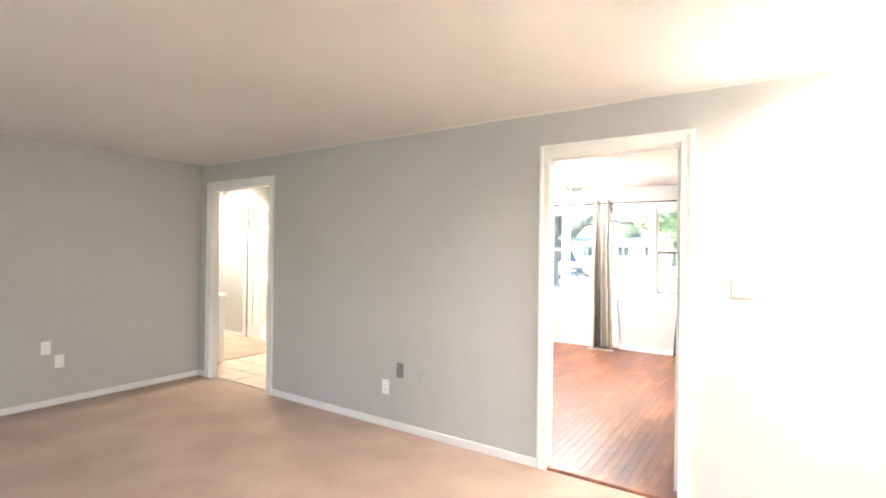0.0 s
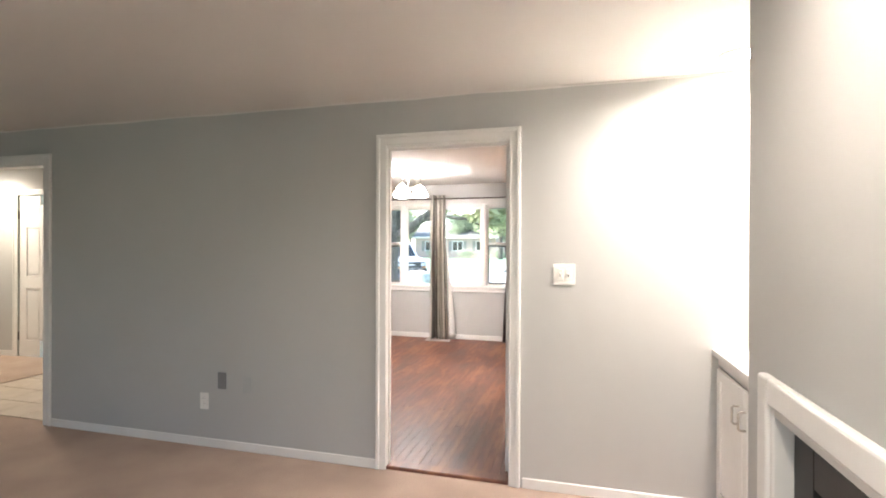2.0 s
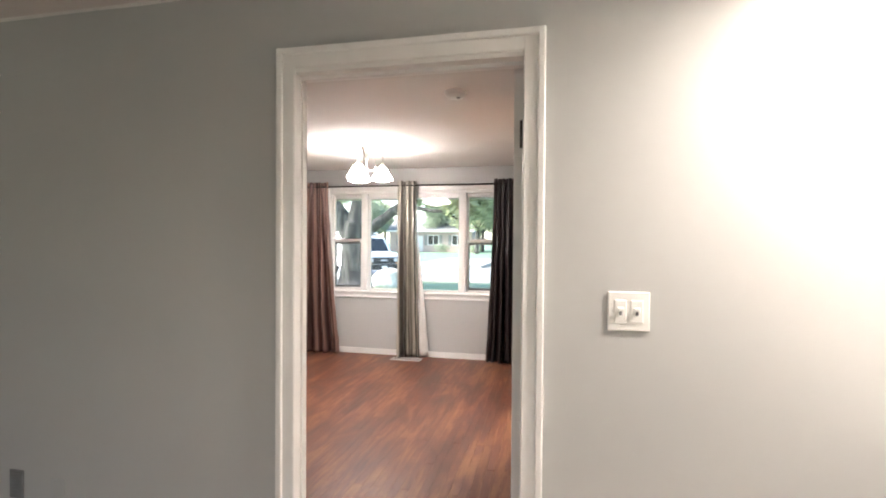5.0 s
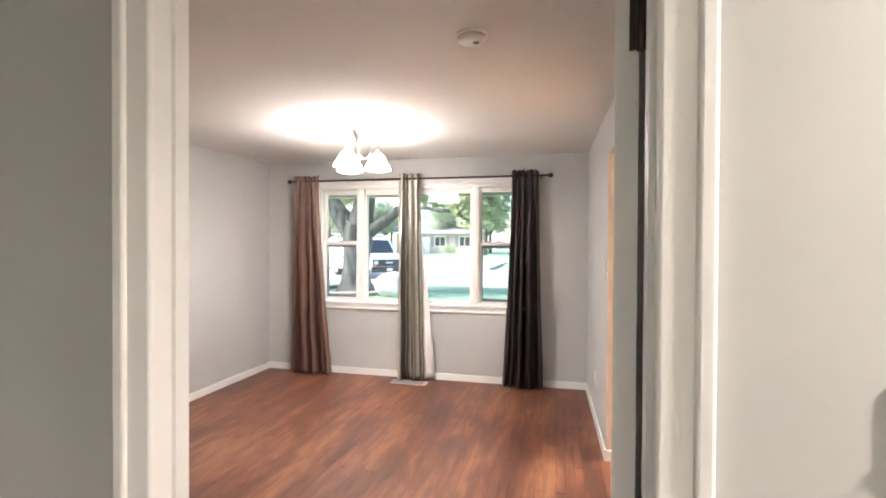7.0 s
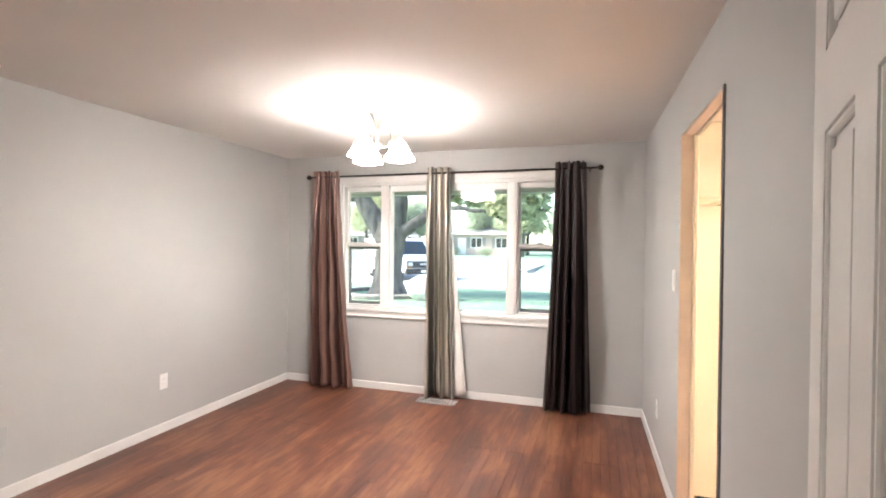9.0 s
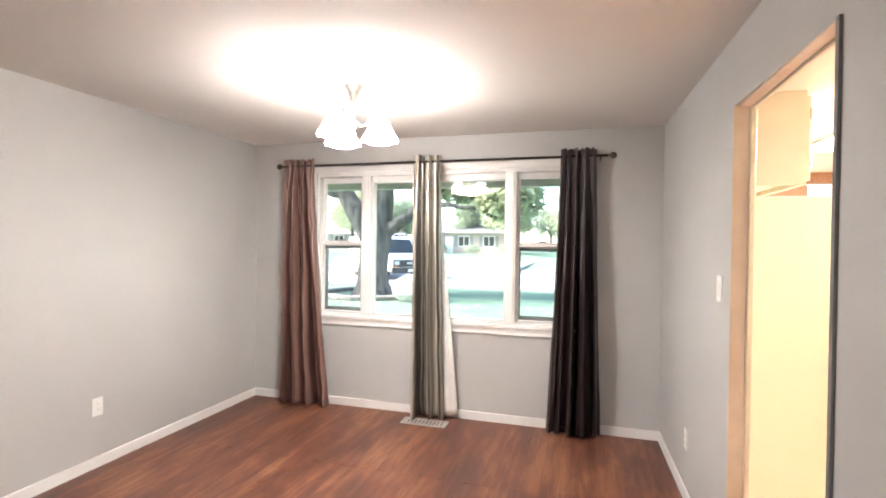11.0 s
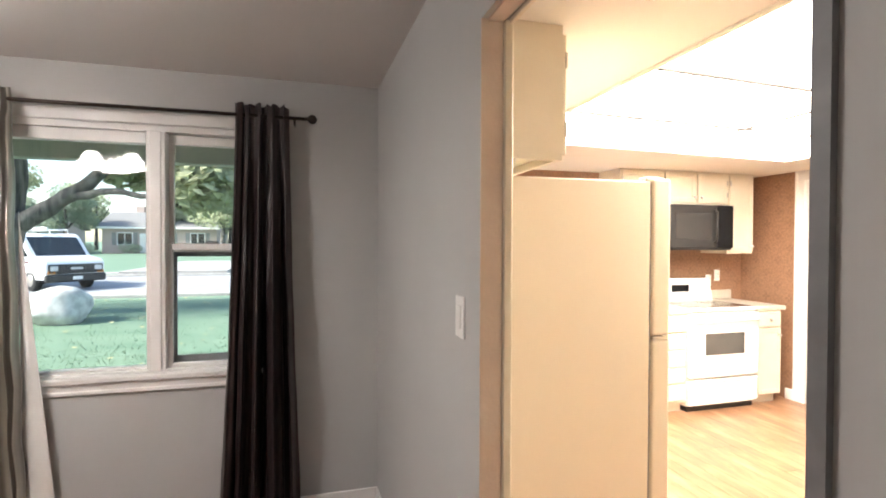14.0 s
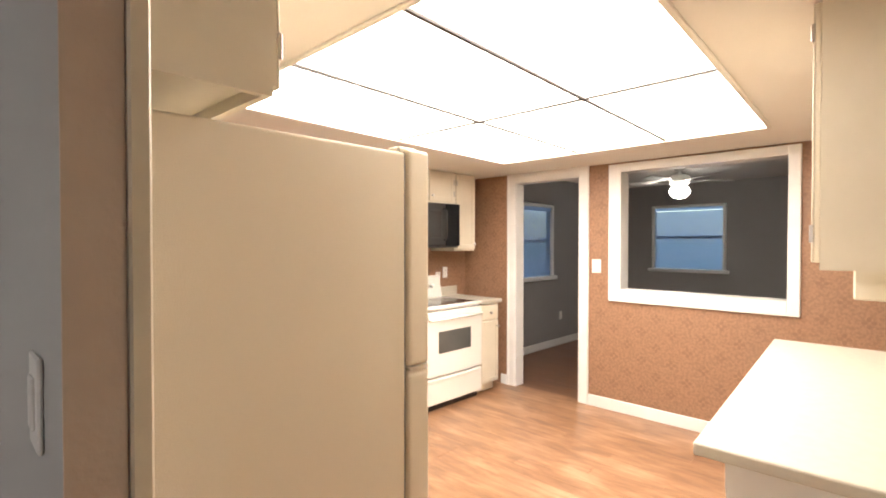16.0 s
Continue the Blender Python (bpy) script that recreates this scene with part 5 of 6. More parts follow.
def blind_window(name, axis, face, out, a0, a1, z0, z1, tilt, label):
    """A double-hung window with a lowered slat blind in front. out: towards the room."""
    def bx(u0, u1, w0, w1, d0, d1):
        lo, hi = sorted((face + out * d0, face + out * d1))
        return (u0, u1, lo, hi, w0, w1) if axis == "X" else (lo, hi, u0, u1, w0, w1)
    mid = (z0 + z1) / 2
    ob = struct(name, boxes(bx(a0 - 0.01, a0 + 0.03, z0, z1, -0.10, 0.004), bx(a1 - 0.03, a1 + 0.01, z0, z1, -0.10, 0.004), bx(a0 + 0.03, a1 - 0.03, z1 - 0.03, z1 + 0.01, -0.10, 0.004), bx(a0 + 0.03, a1 - 0.03, mid - 0.02, mid + 0.02, -0.09, -0.06)), WHITE, label, "window")
    part("window_sill", boxes(bx(a0 - 0.06, a1 + 0.06, z0 - 0.05, z0 + 0.002, -0.10, 0.035), bevel=0.004), WHITE, ob)
    for w0, w1, dd in ((z0 + 0.002, mid - 0.02, -0.075), (mid + 0.02, z1 - 0.03, -0.085)):
        p = part("pane", boxes(bx(a0 + 0.03, a1 - 0.03, w0, w1, dd, dd + 0.004)), GLASS, ob)
        p.visible_shadow = False
    blind = thing("window_blind", ((a0 + a1) / 2, face, z0) if axis == "X" else (face, (a0 + a1) / 2, z0), "slatted blind lowered over the window, blue daylight in its slat colour", "blind")
    # rails and slats carry the daylight blue in their base colour
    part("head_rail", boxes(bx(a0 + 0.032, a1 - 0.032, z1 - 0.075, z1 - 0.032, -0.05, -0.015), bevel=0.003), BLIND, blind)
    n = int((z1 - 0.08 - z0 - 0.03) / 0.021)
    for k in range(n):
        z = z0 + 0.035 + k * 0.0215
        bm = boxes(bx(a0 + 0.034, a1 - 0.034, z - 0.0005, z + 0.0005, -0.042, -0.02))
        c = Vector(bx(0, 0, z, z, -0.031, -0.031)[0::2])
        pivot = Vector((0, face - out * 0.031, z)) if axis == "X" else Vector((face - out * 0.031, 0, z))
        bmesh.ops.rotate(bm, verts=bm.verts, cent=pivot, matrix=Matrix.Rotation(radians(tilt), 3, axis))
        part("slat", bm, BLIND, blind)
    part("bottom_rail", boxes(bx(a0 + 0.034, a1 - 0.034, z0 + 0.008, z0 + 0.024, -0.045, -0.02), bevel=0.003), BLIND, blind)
    return ob


blind_window("window_2", "X", 9.46, -1, 5.60, 6.42, 1.0, 1.98, 62, "white double-hung window with blind, blue daylight coloured into the slats")
blind_window("window_3", "Y", 8.3, -1, 7.77, 8.80, 1.06, 2.03, -62, "white double-hung window with blind, blue daylight coloured into the slats")

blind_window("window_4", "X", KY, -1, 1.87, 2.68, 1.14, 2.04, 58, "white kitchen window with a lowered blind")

fan = thing("ceiling_fan", (6.42, 7.78, 2.36), "white five-blade ceiling fan with a lit globe", "ceiling fan")
FX, FY = 6.42, 7.78
part("canopy", lathe([(0.05, -0.06), (0.07, -0.03), (0.075, 0.0)], 20, (FX, FY, 2.36)), PLASTIC, fan)
part("motor", lathe([(0.05, -0.22), (0.10, -0.21), (0.12, -0.17), (0.115, -0.13), (0.08, -0.10), (0.02, -0.09), (0.02, -0.05)], 24, (FX, FY, 2.36)), PLASTIC, fan)
for k in range(5):
    a = 0.35 + k * 2 * math.pi / 5
    bm = boxes((0.20, 0.58, -0.06, 0.06, -0.004, 0.004), bevel=0.003)
    for v in bm.verts:
        v.co.y *= 0.8 + 0.5 * (v.co.x - 0.2)
    bm.transform(Matrix.Translation((FX, FY, 2.19)) @ Matrix.Rotation(a, 4, "Z") @ Matrix.Rotation(radians(12), 4, "X"))
    part("blade", bm, PLASTIC, fan)
    bm = boxes((0.10, 0.24, -0.015, 0.015, -0.004, 0.004), bevel=0.002)
    bm.transform(Matrix.Translation((FX, FY, 2.185)) @ Matrix.Rotation(a, 4, "Z"))
    part("blade_bracket", bm, NICKEL, fan)
part("globe", lathe([(0.02, -0.375), (0.065, -0.365), (0.10, -0.33), (0.11, -0.29), (0.09, -0.25), (0.06, -0.225)], 24, (FX, FY, 2.36)), FAN_GLOBE, fan, "lit white glass globe")
plate("wall_outlet", "outlet", "X", 9.46, -1, 6.62, 0.42, label="white outlet on the charcoal wall")

# ---- outside ----


def ground_z(y):
    if y < 9.8:
        return -0.16
    if y < 10.6:
        return -0.16 + 0.26 * (y - 9.8) / 0.8
    if y < 18:
        return 0.10
    if y < 22.4:
        return 0.10 - 0.42 * (y - 18) / 4.4
    if y < 33.5:
        return -0.32
    return -0.32 + min(0.5, (y - 33.5) * 0.02)


bm = bmesh.new()
cols = [-400, -150, -60] + [-40 + 2 * k for k in range(41)] + [60, 150, 400]
lines = [-400, -100, -20, 0, 8.6, 9.8, 10.2, 10.6] + [11 + k for k in range(25)] + [38, 42, 48, 56, 70, 100, 200, 400, 900]
net = [[bm.verts.new((x, y, ground_z(y) + (0.02 * noise.noise(Vector((x * 0.4, y * 0.4, 0))) if 10.7 < y < 22 else 0))) for x in cols] for y in lines]
for j in range(len(lines) - 1):
    for i in range(len(cols) - 1):
        bm.faces.new((net[j][i], net[j][i + 1], net[j + 1][i + 1], net[j + 1][i]))
struct("ground", bm, GRASS, "green front lawn with scattered fallen leaves", "lawn")
struct("road", boxes((-300, 300, 23.0, 33.0, -0.5, -0.30)), ASPHALT, "pale residential street", "road")
struct("kerb_near", boxes((-300, 300, 22.75, 23.0, -0.5, -0.20), bevel=0.03), CONCRETE, "concrete kerb along the lawn", "kerb")
struct("kerb_far", boxes((-300, 300, 33.0, 33.25, -0.5, -0.20), bevel=0.03), CONCRETE, "concrete kerb across the street", "kerb")
struct("driveway_far", boxes((-9.0, -4.0, 33.2, 64, -0.4, -0.05)), CONCRETE, "concrete driveway across the street", "driveway")
struct("pavement_far", boxes((-300, 300, 35.0, 36.3, -0.5, -0.24)), CONCRETE, "concrete pavement across the street", "pavement")

porch = thing("porch_roof", (-1.3, 9.1, 2.1), "olive painted porch roof edge above the window", "porch roof", kind="structure")
part("soffit", boxes((-6.0, 0.43, 8.225, 9.9, 2.27, 2.33)), SOFFIT, porch)
part("beam", boxes((-6.0, 0.43, 9.62, 9.76, 2.11, 2.27), bevel=0.006), SOFFIT, porch)
part("fascia", boxes((-6.0, 0.43, 9.9, 9.94, 2.2, 2.42), bevel=0.004), SOFFIT, porch)

rnd = random.Random(4)
bm = bmesh.new()
for k in range(600):
    x, y = rnd.uniform(-14, 6), rnd.uniform(10.6, 22)
    s, a = rnd.uniform(0.02, 0.045), rnd.uniform(0, 6.28)
    z = ground_z(y) + 0.03
    p = [bm.verts.new((x + s * math.cos(a + q), y + s * math.sin(a + q), z + rnd.uniform(0, 0.02))) for q in (0, 1.6, 3.1, 4.7)]
    bm.faces.new(p)
fall = new("fallen_leaves", finish("fallen_leaves", bm, mat("pale_fallen_leaf", (0.5, 0.45, 0.25), (0.35, 0.3, 0.14), rough=0.7, scale=3)))
tagged(fall, "pale fallen leaves scattered on the lawn", "leaves", kind="stuff")
bm = bmesh.new()
for k in range(14000):
    y = 10.6 + 10.5 * rnd.random() ** 1.6
    x = rnd.uniform(-3.5 - 0.55 * (y - 8), 1.2 + 0.2 * (y - 8))
    h, a = rnd.uniform(0.02, 0.045), rnd.uniform(0, 6.28)
    z = ground_z(y) - 0.01
    dx, dy = 0.008 * math.cos(a), 0.008 * math.sin(a)
    lx, ly = rnd.uniform(-0.03, 0.03), rnd.uniform(-0.03, 0.03)
    bm.faces.new((bm.verts.new((x - dx, y - dy, z)), bm.verts.new((x + dx, y + dy, z)), bm.verts.new((x + lx, y + ly, z + h))))
tagged(new("grass_blades", finish("grass_blades", bm, GRASS)), "short green grass blades on the lawn", "grass", kind="stuff")


def crown_mesh(centres, count, size, seed):
    rn = random.Random(seed)
    bm = bmesh.new()
    for k in range(count):
        c, r = centres[rn.randrange(len(centres))]
        v = Vector((rn.gauss(0, 1), rn.gauss(0, 1), rn.gauss(0, 1))).normalized() * r * rn.random() ** 0.4
        p = Vector(c) + Vector((v.x, v.y, v.z * 0.75))
        s = size * rn.uniform(0.6, 1.3)
        u = Vector((rn.gauss(0, 1), rn.gauss(0, 1), rn.gauss(0, 0.6))).normalized()
        w = u.orthogonal().normalized()
        q = u.cross(w) * 0.15 * s
        bm.faces.new([bm.verts.new(p + e) for e in (-u * s, w * s * 0.5 + q, u * s, -w * s * 0.5 + q)])
    return bm


TX, TY, TZ, TK = -5.35, 15.8, 0.05, 0.86
tree = thing("tree", (TX, TY, TZ), "large old maple with a forked grey trunk on the lawn", "tree")


def bark_tube(points, radii, steps=14):
    fine_p, fine_r = [], []
    radii = [TK * q for q in radii]
    for k in range(len(points) - 1):
        for q in range(6):
            f = q / 6
            fine_p.append(Vector(points[k]).lerp(Vector(points[k + 1]), f))
            fine_r.append(radii[k] + (radii[k + 1] - radii[k]) * f)
    bm = tube([*fine_p, points[-1]], [*fine_r, radii[-1]], steps * 2)
    for v in bm.verts:
        v.co += 0.05 * noise.noise_vector(Vector((v.co.x * 3.5, v.co.y * 3.5, v.co.z * 1.2)))
    return bm


def tp(x, y, z):
    return (TX + TK * x, TY + TK * y, TZ + TK * z)


part("trunk", bark_tube([tp(0, 0, -0.15), tp(0, 0, 0.1), tp(0, 0, 0.35), tp(0.02, 0, 0.9), tp(0.02, 0, 1.5), tp(0.05, 0, 1.9), tp(0.12, 0, 2.3)], [0.85, 0.66, 0.52, 0.45, 0.44, 0.50, 0.45], 18), BARK, tree)
for pts, rad in (([(-0.1, 0, 1.8), (-0.55, 0, 2.5), (-1.1, 0.1, 3.3), (-1.6, 0.2, 4.3), (-1.9, 0.4, 5.6)], [0.34, 0.30, 0.26, 0.22, 0.14]),
                 ([(0.1, 0, 2.0), (0.25, 0.05, 2.9), (0.3, 0.2, 3.9), (0.4, 0.3, 5.5)], [0.4, 0.34, 0.28, 0.16]),
                 ([(0.25, 0, 1.9), (0.9, -0.1, 2.25), (1.6, -0.2, 2.7), (2.4, -0.3, 3.4), (3.2, -0.3, 4.0)], [0.22, 0.18, 0.14, 0.11, 0.07]),
                 ([(-1.0, 0.1, 3.1), (-1.9, -0.3, 3.3), (-2.9, -0.6, 3.1), (-3.9, -0.8, 2.7)], [0.16, 0.13, 0.09, 0.05]),
                 ([(1.5, -0.2, 2.6), (2.3, -0.5, 2.7), (3.2, -0.8, 2.6), (4.0, -1.0, 2.3)], [0.09, 0.07, 0.05, 0.03])):
    part("limb", bark_tube([tp(*p) for p in pts], rad, 12), BARK, tree)
part("crown", crown_mesh([(tp(-2.8, -0.4, 5.0), 2.0), (tp(0.3, 0.2, 6.2), 2.6), (tp(3.4, -0.3, 4.6), 1.8), (tp(-4.2, -0.8, 3.3), 0.9), (tp(4.2, -1.0, 2.9), 0.8), (tp(1.9, -0.2, 4.6), 1.5), (tp(2.6, 0.5, 3.5), 0.8)], 7000, 0.13, 2), LEAF, tree)
ring = thing("tree_ring", (TX, TY, ground_z(TY)), "ring of grey edging stones round the tree", "edging")
rr = random.Random(9)
for k in range(26):
    a = 2 * math.pi * k / 26
    bm = boxes((-0.17, 0.17, -0.10, 0.10, 0, 0.13), bevel=0.03)
    for v in bm.verts:
        v.co += 0.02 * noise.noise_vector(v.co * 7 + Vector((k * 3.1, 0, 0)))
    bm.transform(Matrix.Translation((TX + 1.25 * math.cos(a), TY + 1.25 * math.sin(a), ground_z(TY) - 0.02)) @ Matrix.Rotation(a + 1.57 + rr.uniform(-0.15, 0.15), 4, "Z"))
    part("stone", bm, MULCH, ring)

bm = bmesh.new()
bmesh.ops.create_icosphere(bm, subdivisions=3, radius=0.46)
for v in bm.verts:
    v.co += 0.12 * noise.noise_vector(v.co * 2.3) + 0.03 * noise.noise_vector(v.co * 9)
    v.co.z *= 0.75
    v.co += Vector((-3.95, 14.9, 0.36))
for f in bm.faces:
    f.smooth = True
single("boulder", bm, PALE_STONE, (-3.95, 14.9, 0.1), "pale grey boulder on the lawn beside the tree", "boulder")


def far_tree(h, r, material, seed, label):
    ob = thing("tree", (0, 0, 0), label, "tree", "trees across the street")
    rn = random.Random(seed)
    part("trunk", tube([(0, 0, -0.2), (0.03, 0, h * 0.2), (0.1, 0.05, h * 0.45), (0, 0.1, h * 0.75)], [0.3, 0.22, 0.16, 0.06], 10), BARK, ob)
    for k in range(4):
        a = k * 1.6 + rn.random()
        part("limb", tube([(0.05, 0.02, h * 0.35), (r * 0.35 * math.cos(a), r * 0.35 * math.sin(a), h * 0.55), (r * 0.6 * math.cos(a), r * 0.6 * math.sin(a), h * 0.7)], [0.12, 0.08, 0.04], 7), BARK, ob)
    cs = [((rn.uniform(-r, r) * 0.6, rn.uniform(-r, r) * 0.6, h * rn.uniform(0.45, 0.9)), r * rn.uniform(0.35, 0.6)) for _ in range(9)]
    part("crown", crown_mesh(cs, 5200, r * 0.05, seed + 1), material, ob)
    return ob


t_a = far_tree(8.5, 3.6, LEAF, 21, "yellow-green leafy tree across the street")
t_b = far_tree(7.0, 3.0, LEAF_DARK, 33, "dark green leafy tree across the street")
t_a.matrix_basis = pose(-8.0, 58, 0)
t_b.matrix_basis = pose(-23, 62, 0)
for x, y, r, src in (*((-80 + 7.5 * k, 78 + 4 * (k % 3), 47 * k, t_a if k % 2 else t_b) for k in range(17)), (-38, 52, 40, t_a), (-29, 62, 130, t_a), (-14, 66, 200, t_b), (-1, 64, 70, t_a), (5, 60, 160, t_b), (13, 52, 20, t_a), (4.0, 52, 280, t_b), (22, 50, 100, t_b), (-50, 60, 250, t_b), (-41, 44, 310, t_a), (-62, 58, 30, t_a), (32, 58, 60, t_a), (-45, 66, 5, t_b), (-9, 70, 15, t_b), (15, 66, 200, t_a)):
    copy_thing(src, pose(x, y, ground_z(y), 0, 0, r))
for k in range(4):
    bush = thing("bush", (-22 + k * 4.2, 62.8, 0.2), "rounded dark green shrub by the house", "shrub", "shrubs across the street")
    part("foliage", crown_mesh([((-22 + k * 4.2, 62.8, 0.8), 0.8), ((-21.3 + k * 4.2, 62.9, 0.7), 0.7)], 500, 0.10, 60 + k), LEAF_DARK, bush)


def house(x0, x1, y0, y1, h, wall_m, wins, door_x, label):
    """A one-storey house, front towards -y: walls, gable roof, door and windows with shutters."""
    z0 = ground_z((y0 + y1) / 2) - 0.1
    ob = thing("house", ((x0 + x1) / 2, (y0 + y1) / 2, z0), label, "house", "houses across the street")
    part("wall", boxes((x0, x1, y0, y1, z0, z0 + h)), wall_m, ob)
    ym, top = (y0 + y1) / 2, z0 + h
    part("roof", prism([(y0 - 0.5, top - 0.05), (ym, top + 1.7), (y1 + 0.5, top - 0.05), (y1 + 0.5, top + 0.08), (ym, top + 1.85), (y0 - 0.5, top + 0.08)], x0 - 0.4, x1 + 0.4, "X"), ROOF, ob)
    part("gable", prism([(y0, top), (y1, top), (ym, top + 1.6)], x0 + 0.05, x1 - 0.05, "X"), SIDING, ob)
    part("fascia", boxes((x0 - 0.4, x1 + 0.4, y0 - 0.54, y0 - 0.5, top - 0.12, top + 0.08)), WHITE, ob)
    for wx in wins:
        w = part("window", boxes((wx - 0.75, wx + 0.75, y0 - 0.05, y0 + 0.05, z0 + 0.95, z0 + 1.05), (wx - 0.75, wx + 0.75, y0 - 0.05, y0 + 0.05, z0 + 2.2, z0 + 2.3), (wx - 0.75, wx - 0.66, y0 - 0.05, y0 + 0.05, z0 + 1.05, z0 + 2.2), (wx + 0.66, wx + 0.75, y0 - 0.05, y0 + 0.05, z0 + 1.05, z0 + 2.2), (wx - 0.04, wx + 0.04, y0 - 0.05, y0 + 0.05, z0 + 1.05, z0 + 2.2)), WHITE, ob)
        part("pane", boxes((wx - 0.66, wx + 0.66, y0 - 0.02, y0 + 0.01, z0 + 1.05, z0 + 2.2)), CAR_GLASS, w)
        for s in (-1, 1):
            part("shutter", boxes((wx + s * 1.0 - 0.2, wx + s * 1.0 + 0.2, y0 - 0.05, y0, z0 + 0.95, z0 + 2.3)), STONE_GREY, ob)
    part("door", boxes((door_x - 0.5, door_x + 0.5, y0 - 0.06, y0, z0 + 0.1, z0 + 2.2)), WHITE, ob)
    part("chimney", boxes((x0 + 2, x0 + 2.8, ym, ym + 0.8, top + 0.8, top + 2.5)), BRICK, ob)


house(-20.5, -9.5, 64, 72, 2.8, BRICK, (-18.4, -14.6, -11.4), -16.5, "red brick ranch house with white trim and dark shutters")
house(4, 15, 66, 74, 2.7, SIDING, (6, 10, 13), 8, "pale sided ranch house across the street")
house(-38, -25, 64, 72, 2.6, SIDING, (-36, -32, -27), -29.5, "pale sided ranch house with grey roof")
house(-66, -48, 64, 72, 2.7, BRICK, (-63, -58, -51), -54.5, "brick ranch house far down the street")


def vehicle(name, length, height, width, paint, outline, glass_line, label, category):
    """A car standing along x, nose towards +x, origin on the ground in the middle."""
    ob = thing(name, (0, 0, 0), label, category)
    part("body", prism(outline, -width / 2, width / 2, "Y", bevel=0.05), paint, ob)
    for s in (-1, 1):
        part("side_window", prism(glass_line, s * (width / 2 - 0.02), s * (width / 2 + 0.012), "Y"), CAR_GLASS, ob)
    nose = length / 2
    part("bumper", boxes((nose - 0.12, nose + 0.08, -width / 2 - 0.01, width / 2 + 0.01, 0.32, 0.60), bevel=0.04), BLACK_METAL, ob)
    part("grille", boxes((nose - 0.06, nose + 0.03, -width * 0.46, width * 0.46, 0.62, 0.95), bevel=0.02), BLACK_METAL, ob)
    part("rear_bumper", boxes((-nose - 0.05, -nose + 0.1, -width / 2, width / 2, 0.35, 0.55), bevel=0.03), BLACK_METAL, ob)
    part("number_plate", boxes((nose + 0.08, nose + 0.09, -0.16, 0.16, 0.40, 0.52)), PLASTIC, ob)
    for s in (-1, 1):
        part("headlight", boxes((nose - 0.03, nose + 0.045, s * width * 0.37 - 0.13, s * width * 0.37 + 0.13, 0.72, 0.90), bevel=0.02), LAMP_GLASS, ob)
        part("mirror", boxes((nose * 0.42, nose * 0.42 + 0.12, s * (width / 2 + 0.1) - 0.09, s * (width / 2 + 0.1) + 0.09, 1.1, 1.35), bevel=0.02), BLACK_METAL, ob)
        for wx in (nose * 0.62, -nose * 0.58):
            wheel = part("wheel", lathe([(0.0, -0.12), (0.33, -0.12), (0.37, -0.08), (0.37, 0.08), (0.33, 0.12), (0.0, 0.12)], 22, (wx, s * (width / 2 - 0.12), 0.37), "Y"), RUBBER, ob)
            part("rim", lathe([(0.21, 0.0), (0.20, s * 0.012), (0.08, s * 0.02), (0.02, s * 0.02)], 18, (wx, s * (width / 2 - 0.12) + s * 0.118, 0.37), "Y"), NICKEL, wheel)
    return ob


van = vehicle("van", 5.0, 2.05, 1.95, VAN_WHITE, [(-2.5, 0.4), (2.5, 0.4), (2.5, 0.98), (2.35, 1.12), (1.65, 1.22), (0.95, 1.95), (0.7, 2.05), (-2.3, 2.05), (-2.48, 1.9)], [(1.45, 1.22), (0.9, 1.82), (-0.1, 1.82), (-0.1, 1.22)], "white work van with a black front bumper and roof rack", "van")
part("windscreen", prism([(1.64, 1.25), (1.00, 1.92), (0.985, 1.90), (1.62, 1.24)], -0.82, 0.82, "Y"), CAR_GLASS, van)
for s in (-1, 1):
    part("stripe", boxes((-2.4, 1.5, s * 0.975 - 0.012, s * 0.975 + 0.012, 0.98, 1.05)), BIN_PLASTIC, van, "dark red stripe along the side")
    part("marker_lamp", boxes((2.44, 2.53, s * 0.80 - 0.12, s * 0.80 + 0.12, 0.62, 0.71), bevel=0.01), AMBER, van, "amber marker lamp")
    part("rack_rail", tube([(-2.1, s * 0.72, 2.2), (0.6, s * 0.72, 2.2)], 0.03, 8), PLASTIC, van)
for x in (-1.9, -0.7, 0.5):
    part("rack_bar", tube([(x, -0.8, 2.04), (x, -0.78, 2.2), (x, 0.78, 2.2), (x, 0.8, 2.04)], 0.025, 8), PLASTIC, van)
part("ladder", boxes((-2.1, 0.8, -0.45, -0.37, 2.22, 2.29), (-2.1, 0.8, -0.1, -0.02, 2.22, 2.29)), PLASTIC, van, "pale ladder on the roof rack")
part("badge", boxes((2.52, 2.535, -0.2, 0.2, 0.76, 0.84)), LAMP_GLASS, van)
van.matrix_basis = pose(-9.85, 27.4, -0.30, 0, 0, -40)
suv = vehicle("car", 4.6, 1.7, 1.85, CAR_BLUE, [(-2.3, 0.35), (2.3, 0.35), (2.3, 0.85), (2.1, 0.98), (1.0, 1.08), (0.4, 1.6), (-1.9, 1.65), (-2.25, 1.1)], [(0.85, 1.1), (0.35, 1.5), (-1.7, 1.54), (-1.95, 1.1)], "dark blue car parked across the street", "car")
suv.matrix_basis = pose(-25.0, 43, -0.10, 0, 0, 5)

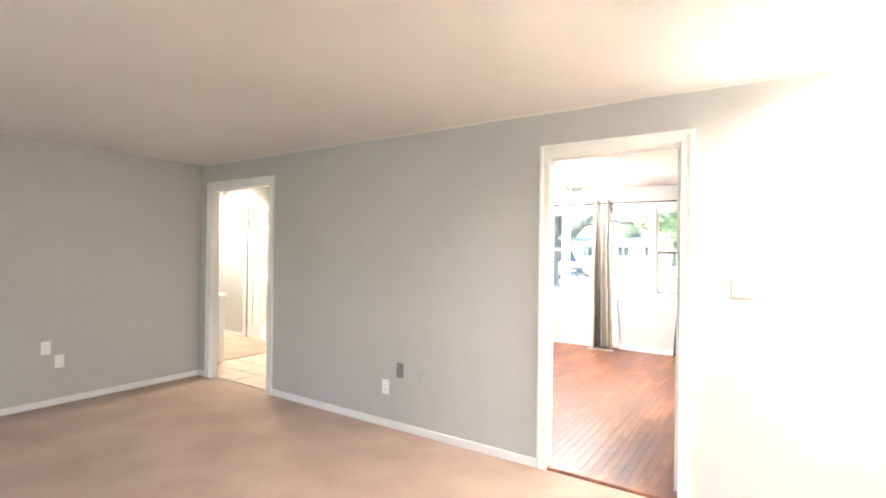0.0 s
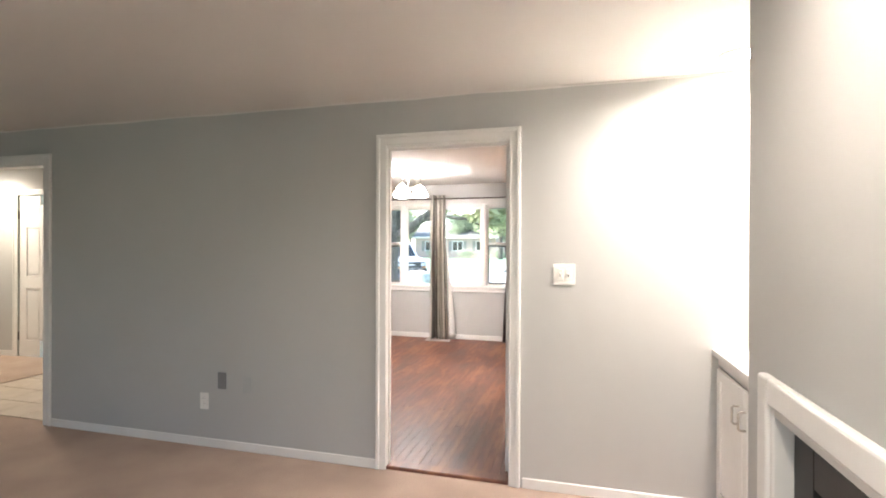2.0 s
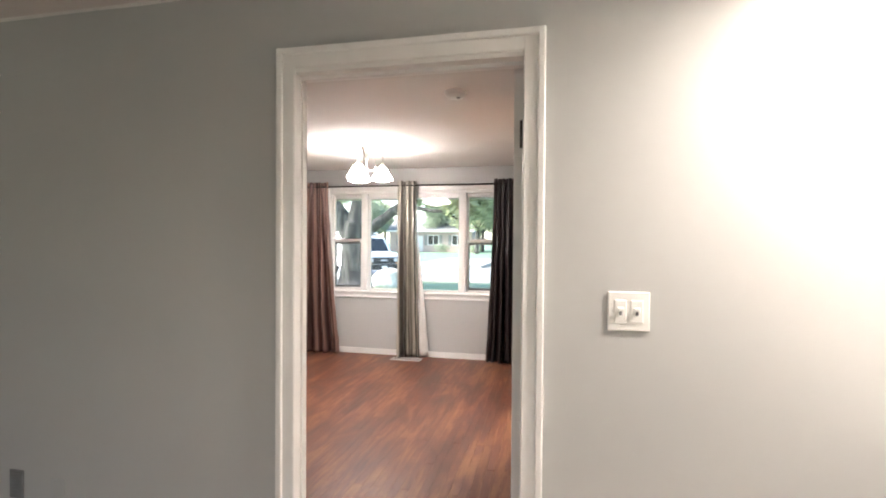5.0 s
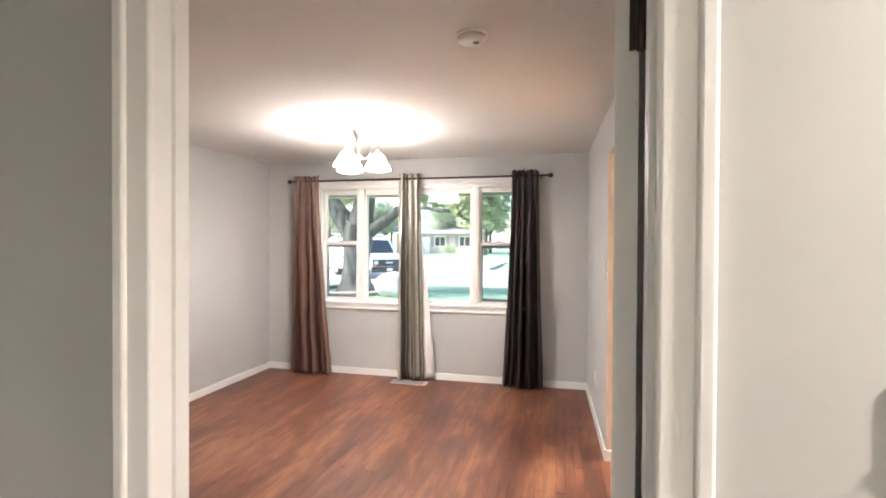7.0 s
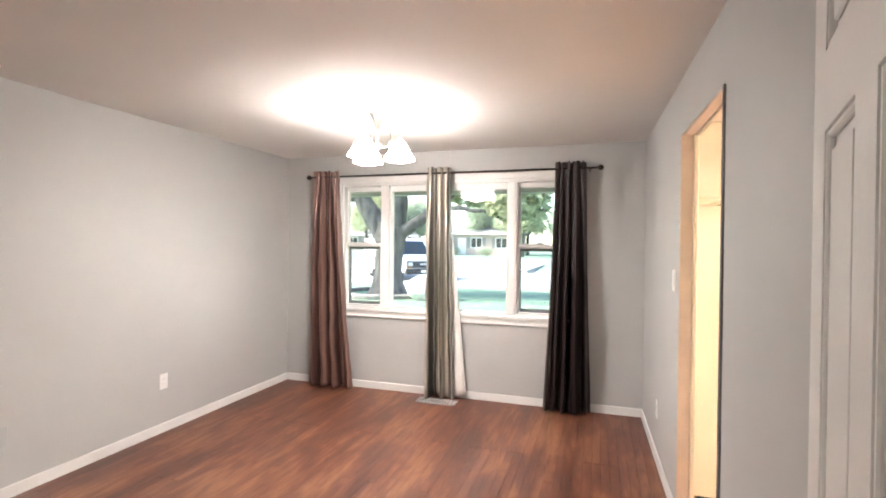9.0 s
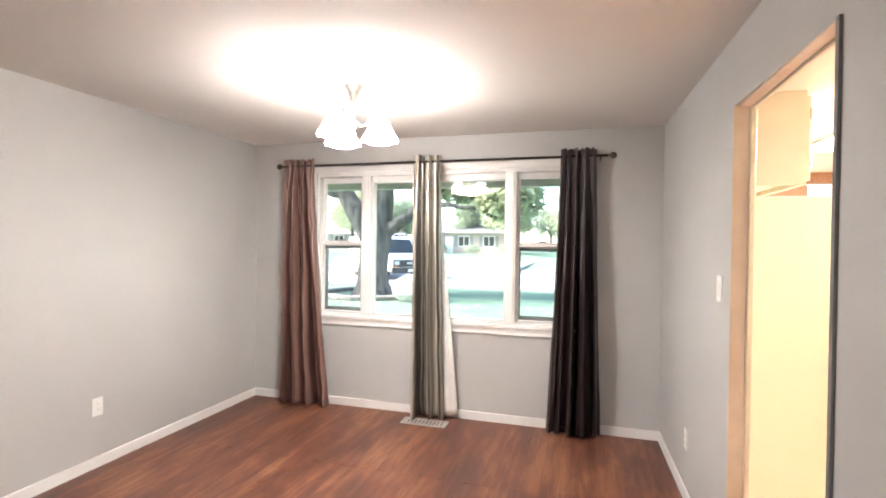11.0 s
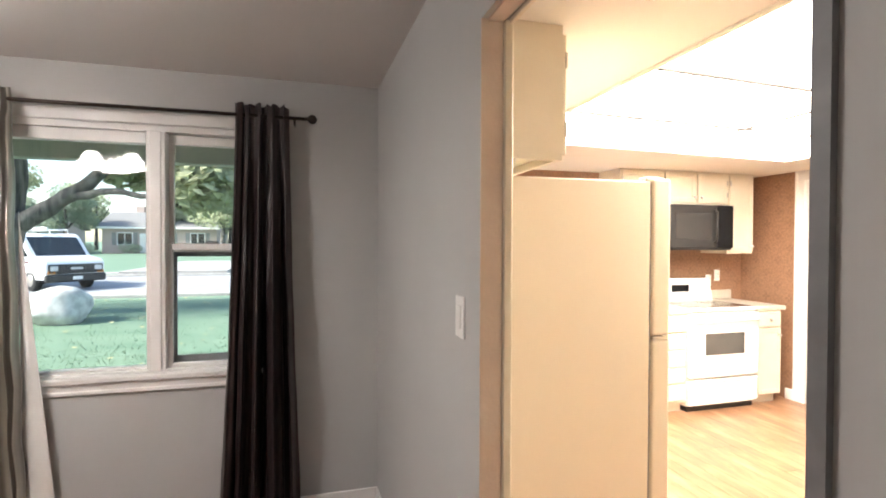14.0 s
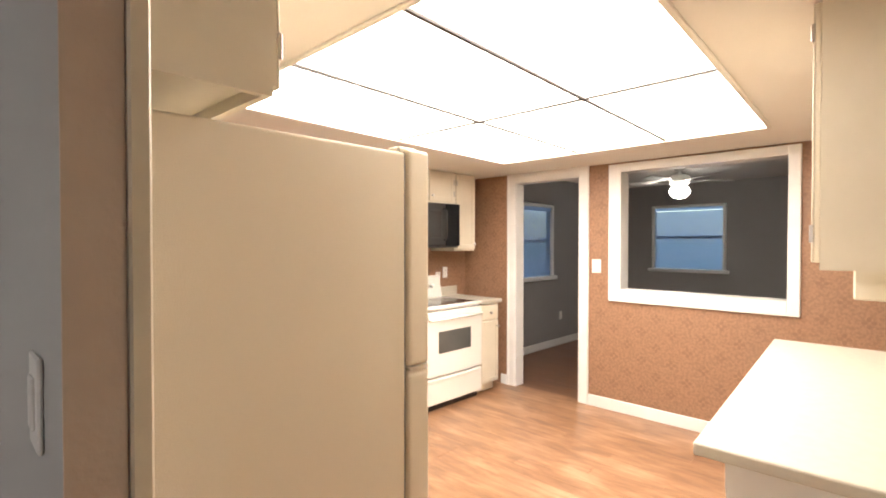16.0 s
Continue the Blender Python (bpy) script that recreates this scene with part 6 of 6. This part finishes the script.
bin_ = thing("wheelie_bin", (-16.4, 30.6, -0.3), "maroon plastic wheeled bin by the street", "bin")
bm = boxes((-16.7, -16.1, 30.3, 30.9, -0.24, 0.68), bevel=0.02)
for v in bm.verts:
    k = 0.82 + 0.18 * (v.co.z + 0.24) / 0.92
    v.co.x, v.co.y = -16.4 + (v.co.x + 16.4) * k, 30.6 + (v.co.y - 30.6) * k
part("body", bm, BIN_PLASTIC, bin_)
part("lid", boxes((-16.75, -16.05, 30.25, 30.95, 0.68, 0.76), bevel=0.03), BIN_PLASTIC, bin_)
for s in (-1, 1):
    part("wheel", lathe([(0.12, -0.03), (0.12, 0.03)], 16, (-16.4 + s * 0.26, 30.9, -0.18), "X"), RUBBER, bin_)

# ---- floor pieces ----


def boards(floor, name, material, x0, x1, y0, y1, width, unit, count, patterns, top, thick, seed):
    """Rows of boards along y. Each row's boards are whole numbers of the unit and share one mesh for each length."""
    rn = random.Random(seed)
    shapes = {}
    for k in {u for p in patterns for u in p}:
        bm = boxes((0.0004, width - 0.0004, 0.0005, unit * k - 0.0005, -thick, 0.0), bevel=0.0008)
        shapes[k] = finish(name, bm, material)
    row = 0
    x = x0
    while x < x1 - 0.002:
        y = y0
        for k in patterns[rn.randrange(len(patterns))]:
            ob = new(name, shapes[k])
            ob.location = (x - ORIGIN[floor].x, y - ORIGIN[floor].y, top + rn.uniform(-0.0003, 0.0003))
            ob.parent = floor
            y += unit * k
        x += width
        row += 1


boards(floor_dining, "plank", HARDWOOD, DX0, 0.549, 3.80, 8.06, 3.629 / 64, 4.26 / 12, 12, ((4, 5, 3), (3, 4, 5), (6, 3, 3), (2, 6, 4), (5, 4, 3), (3, 6, 3), (4, 3, 5), (7, 5), (5, 7)), 0.015, 0.012, 5)
boards(floor_kitchen, "plank", LAMINATE, 0.552, 4.552, 5.16, KY, 4.0 / 40, 4.26 / 10, 10, ((3, 4, 3), (2, 4, 4), (4, 3, 3), (1, 4, 4, 1), (3, 3, 4)), 0.0, 0.012, 6)
tile_mesh = finish("tile", boxes((0.003, 0.302, 0.003, 0.302, -0.012, 0.0), bevel=0.002), TILE)
for i in range(6):
    for j in range(6):
        x, y = -4.95 + i * 0.305, 3.78 + j * 0.305
        if x + 0.3 > -3.25 or y + 0.3 > 5.41:
            continue
        ob = new("tile", tile_mesh)
        ob.location = (x, y, 0.0)
        ob.parent = floor_hall
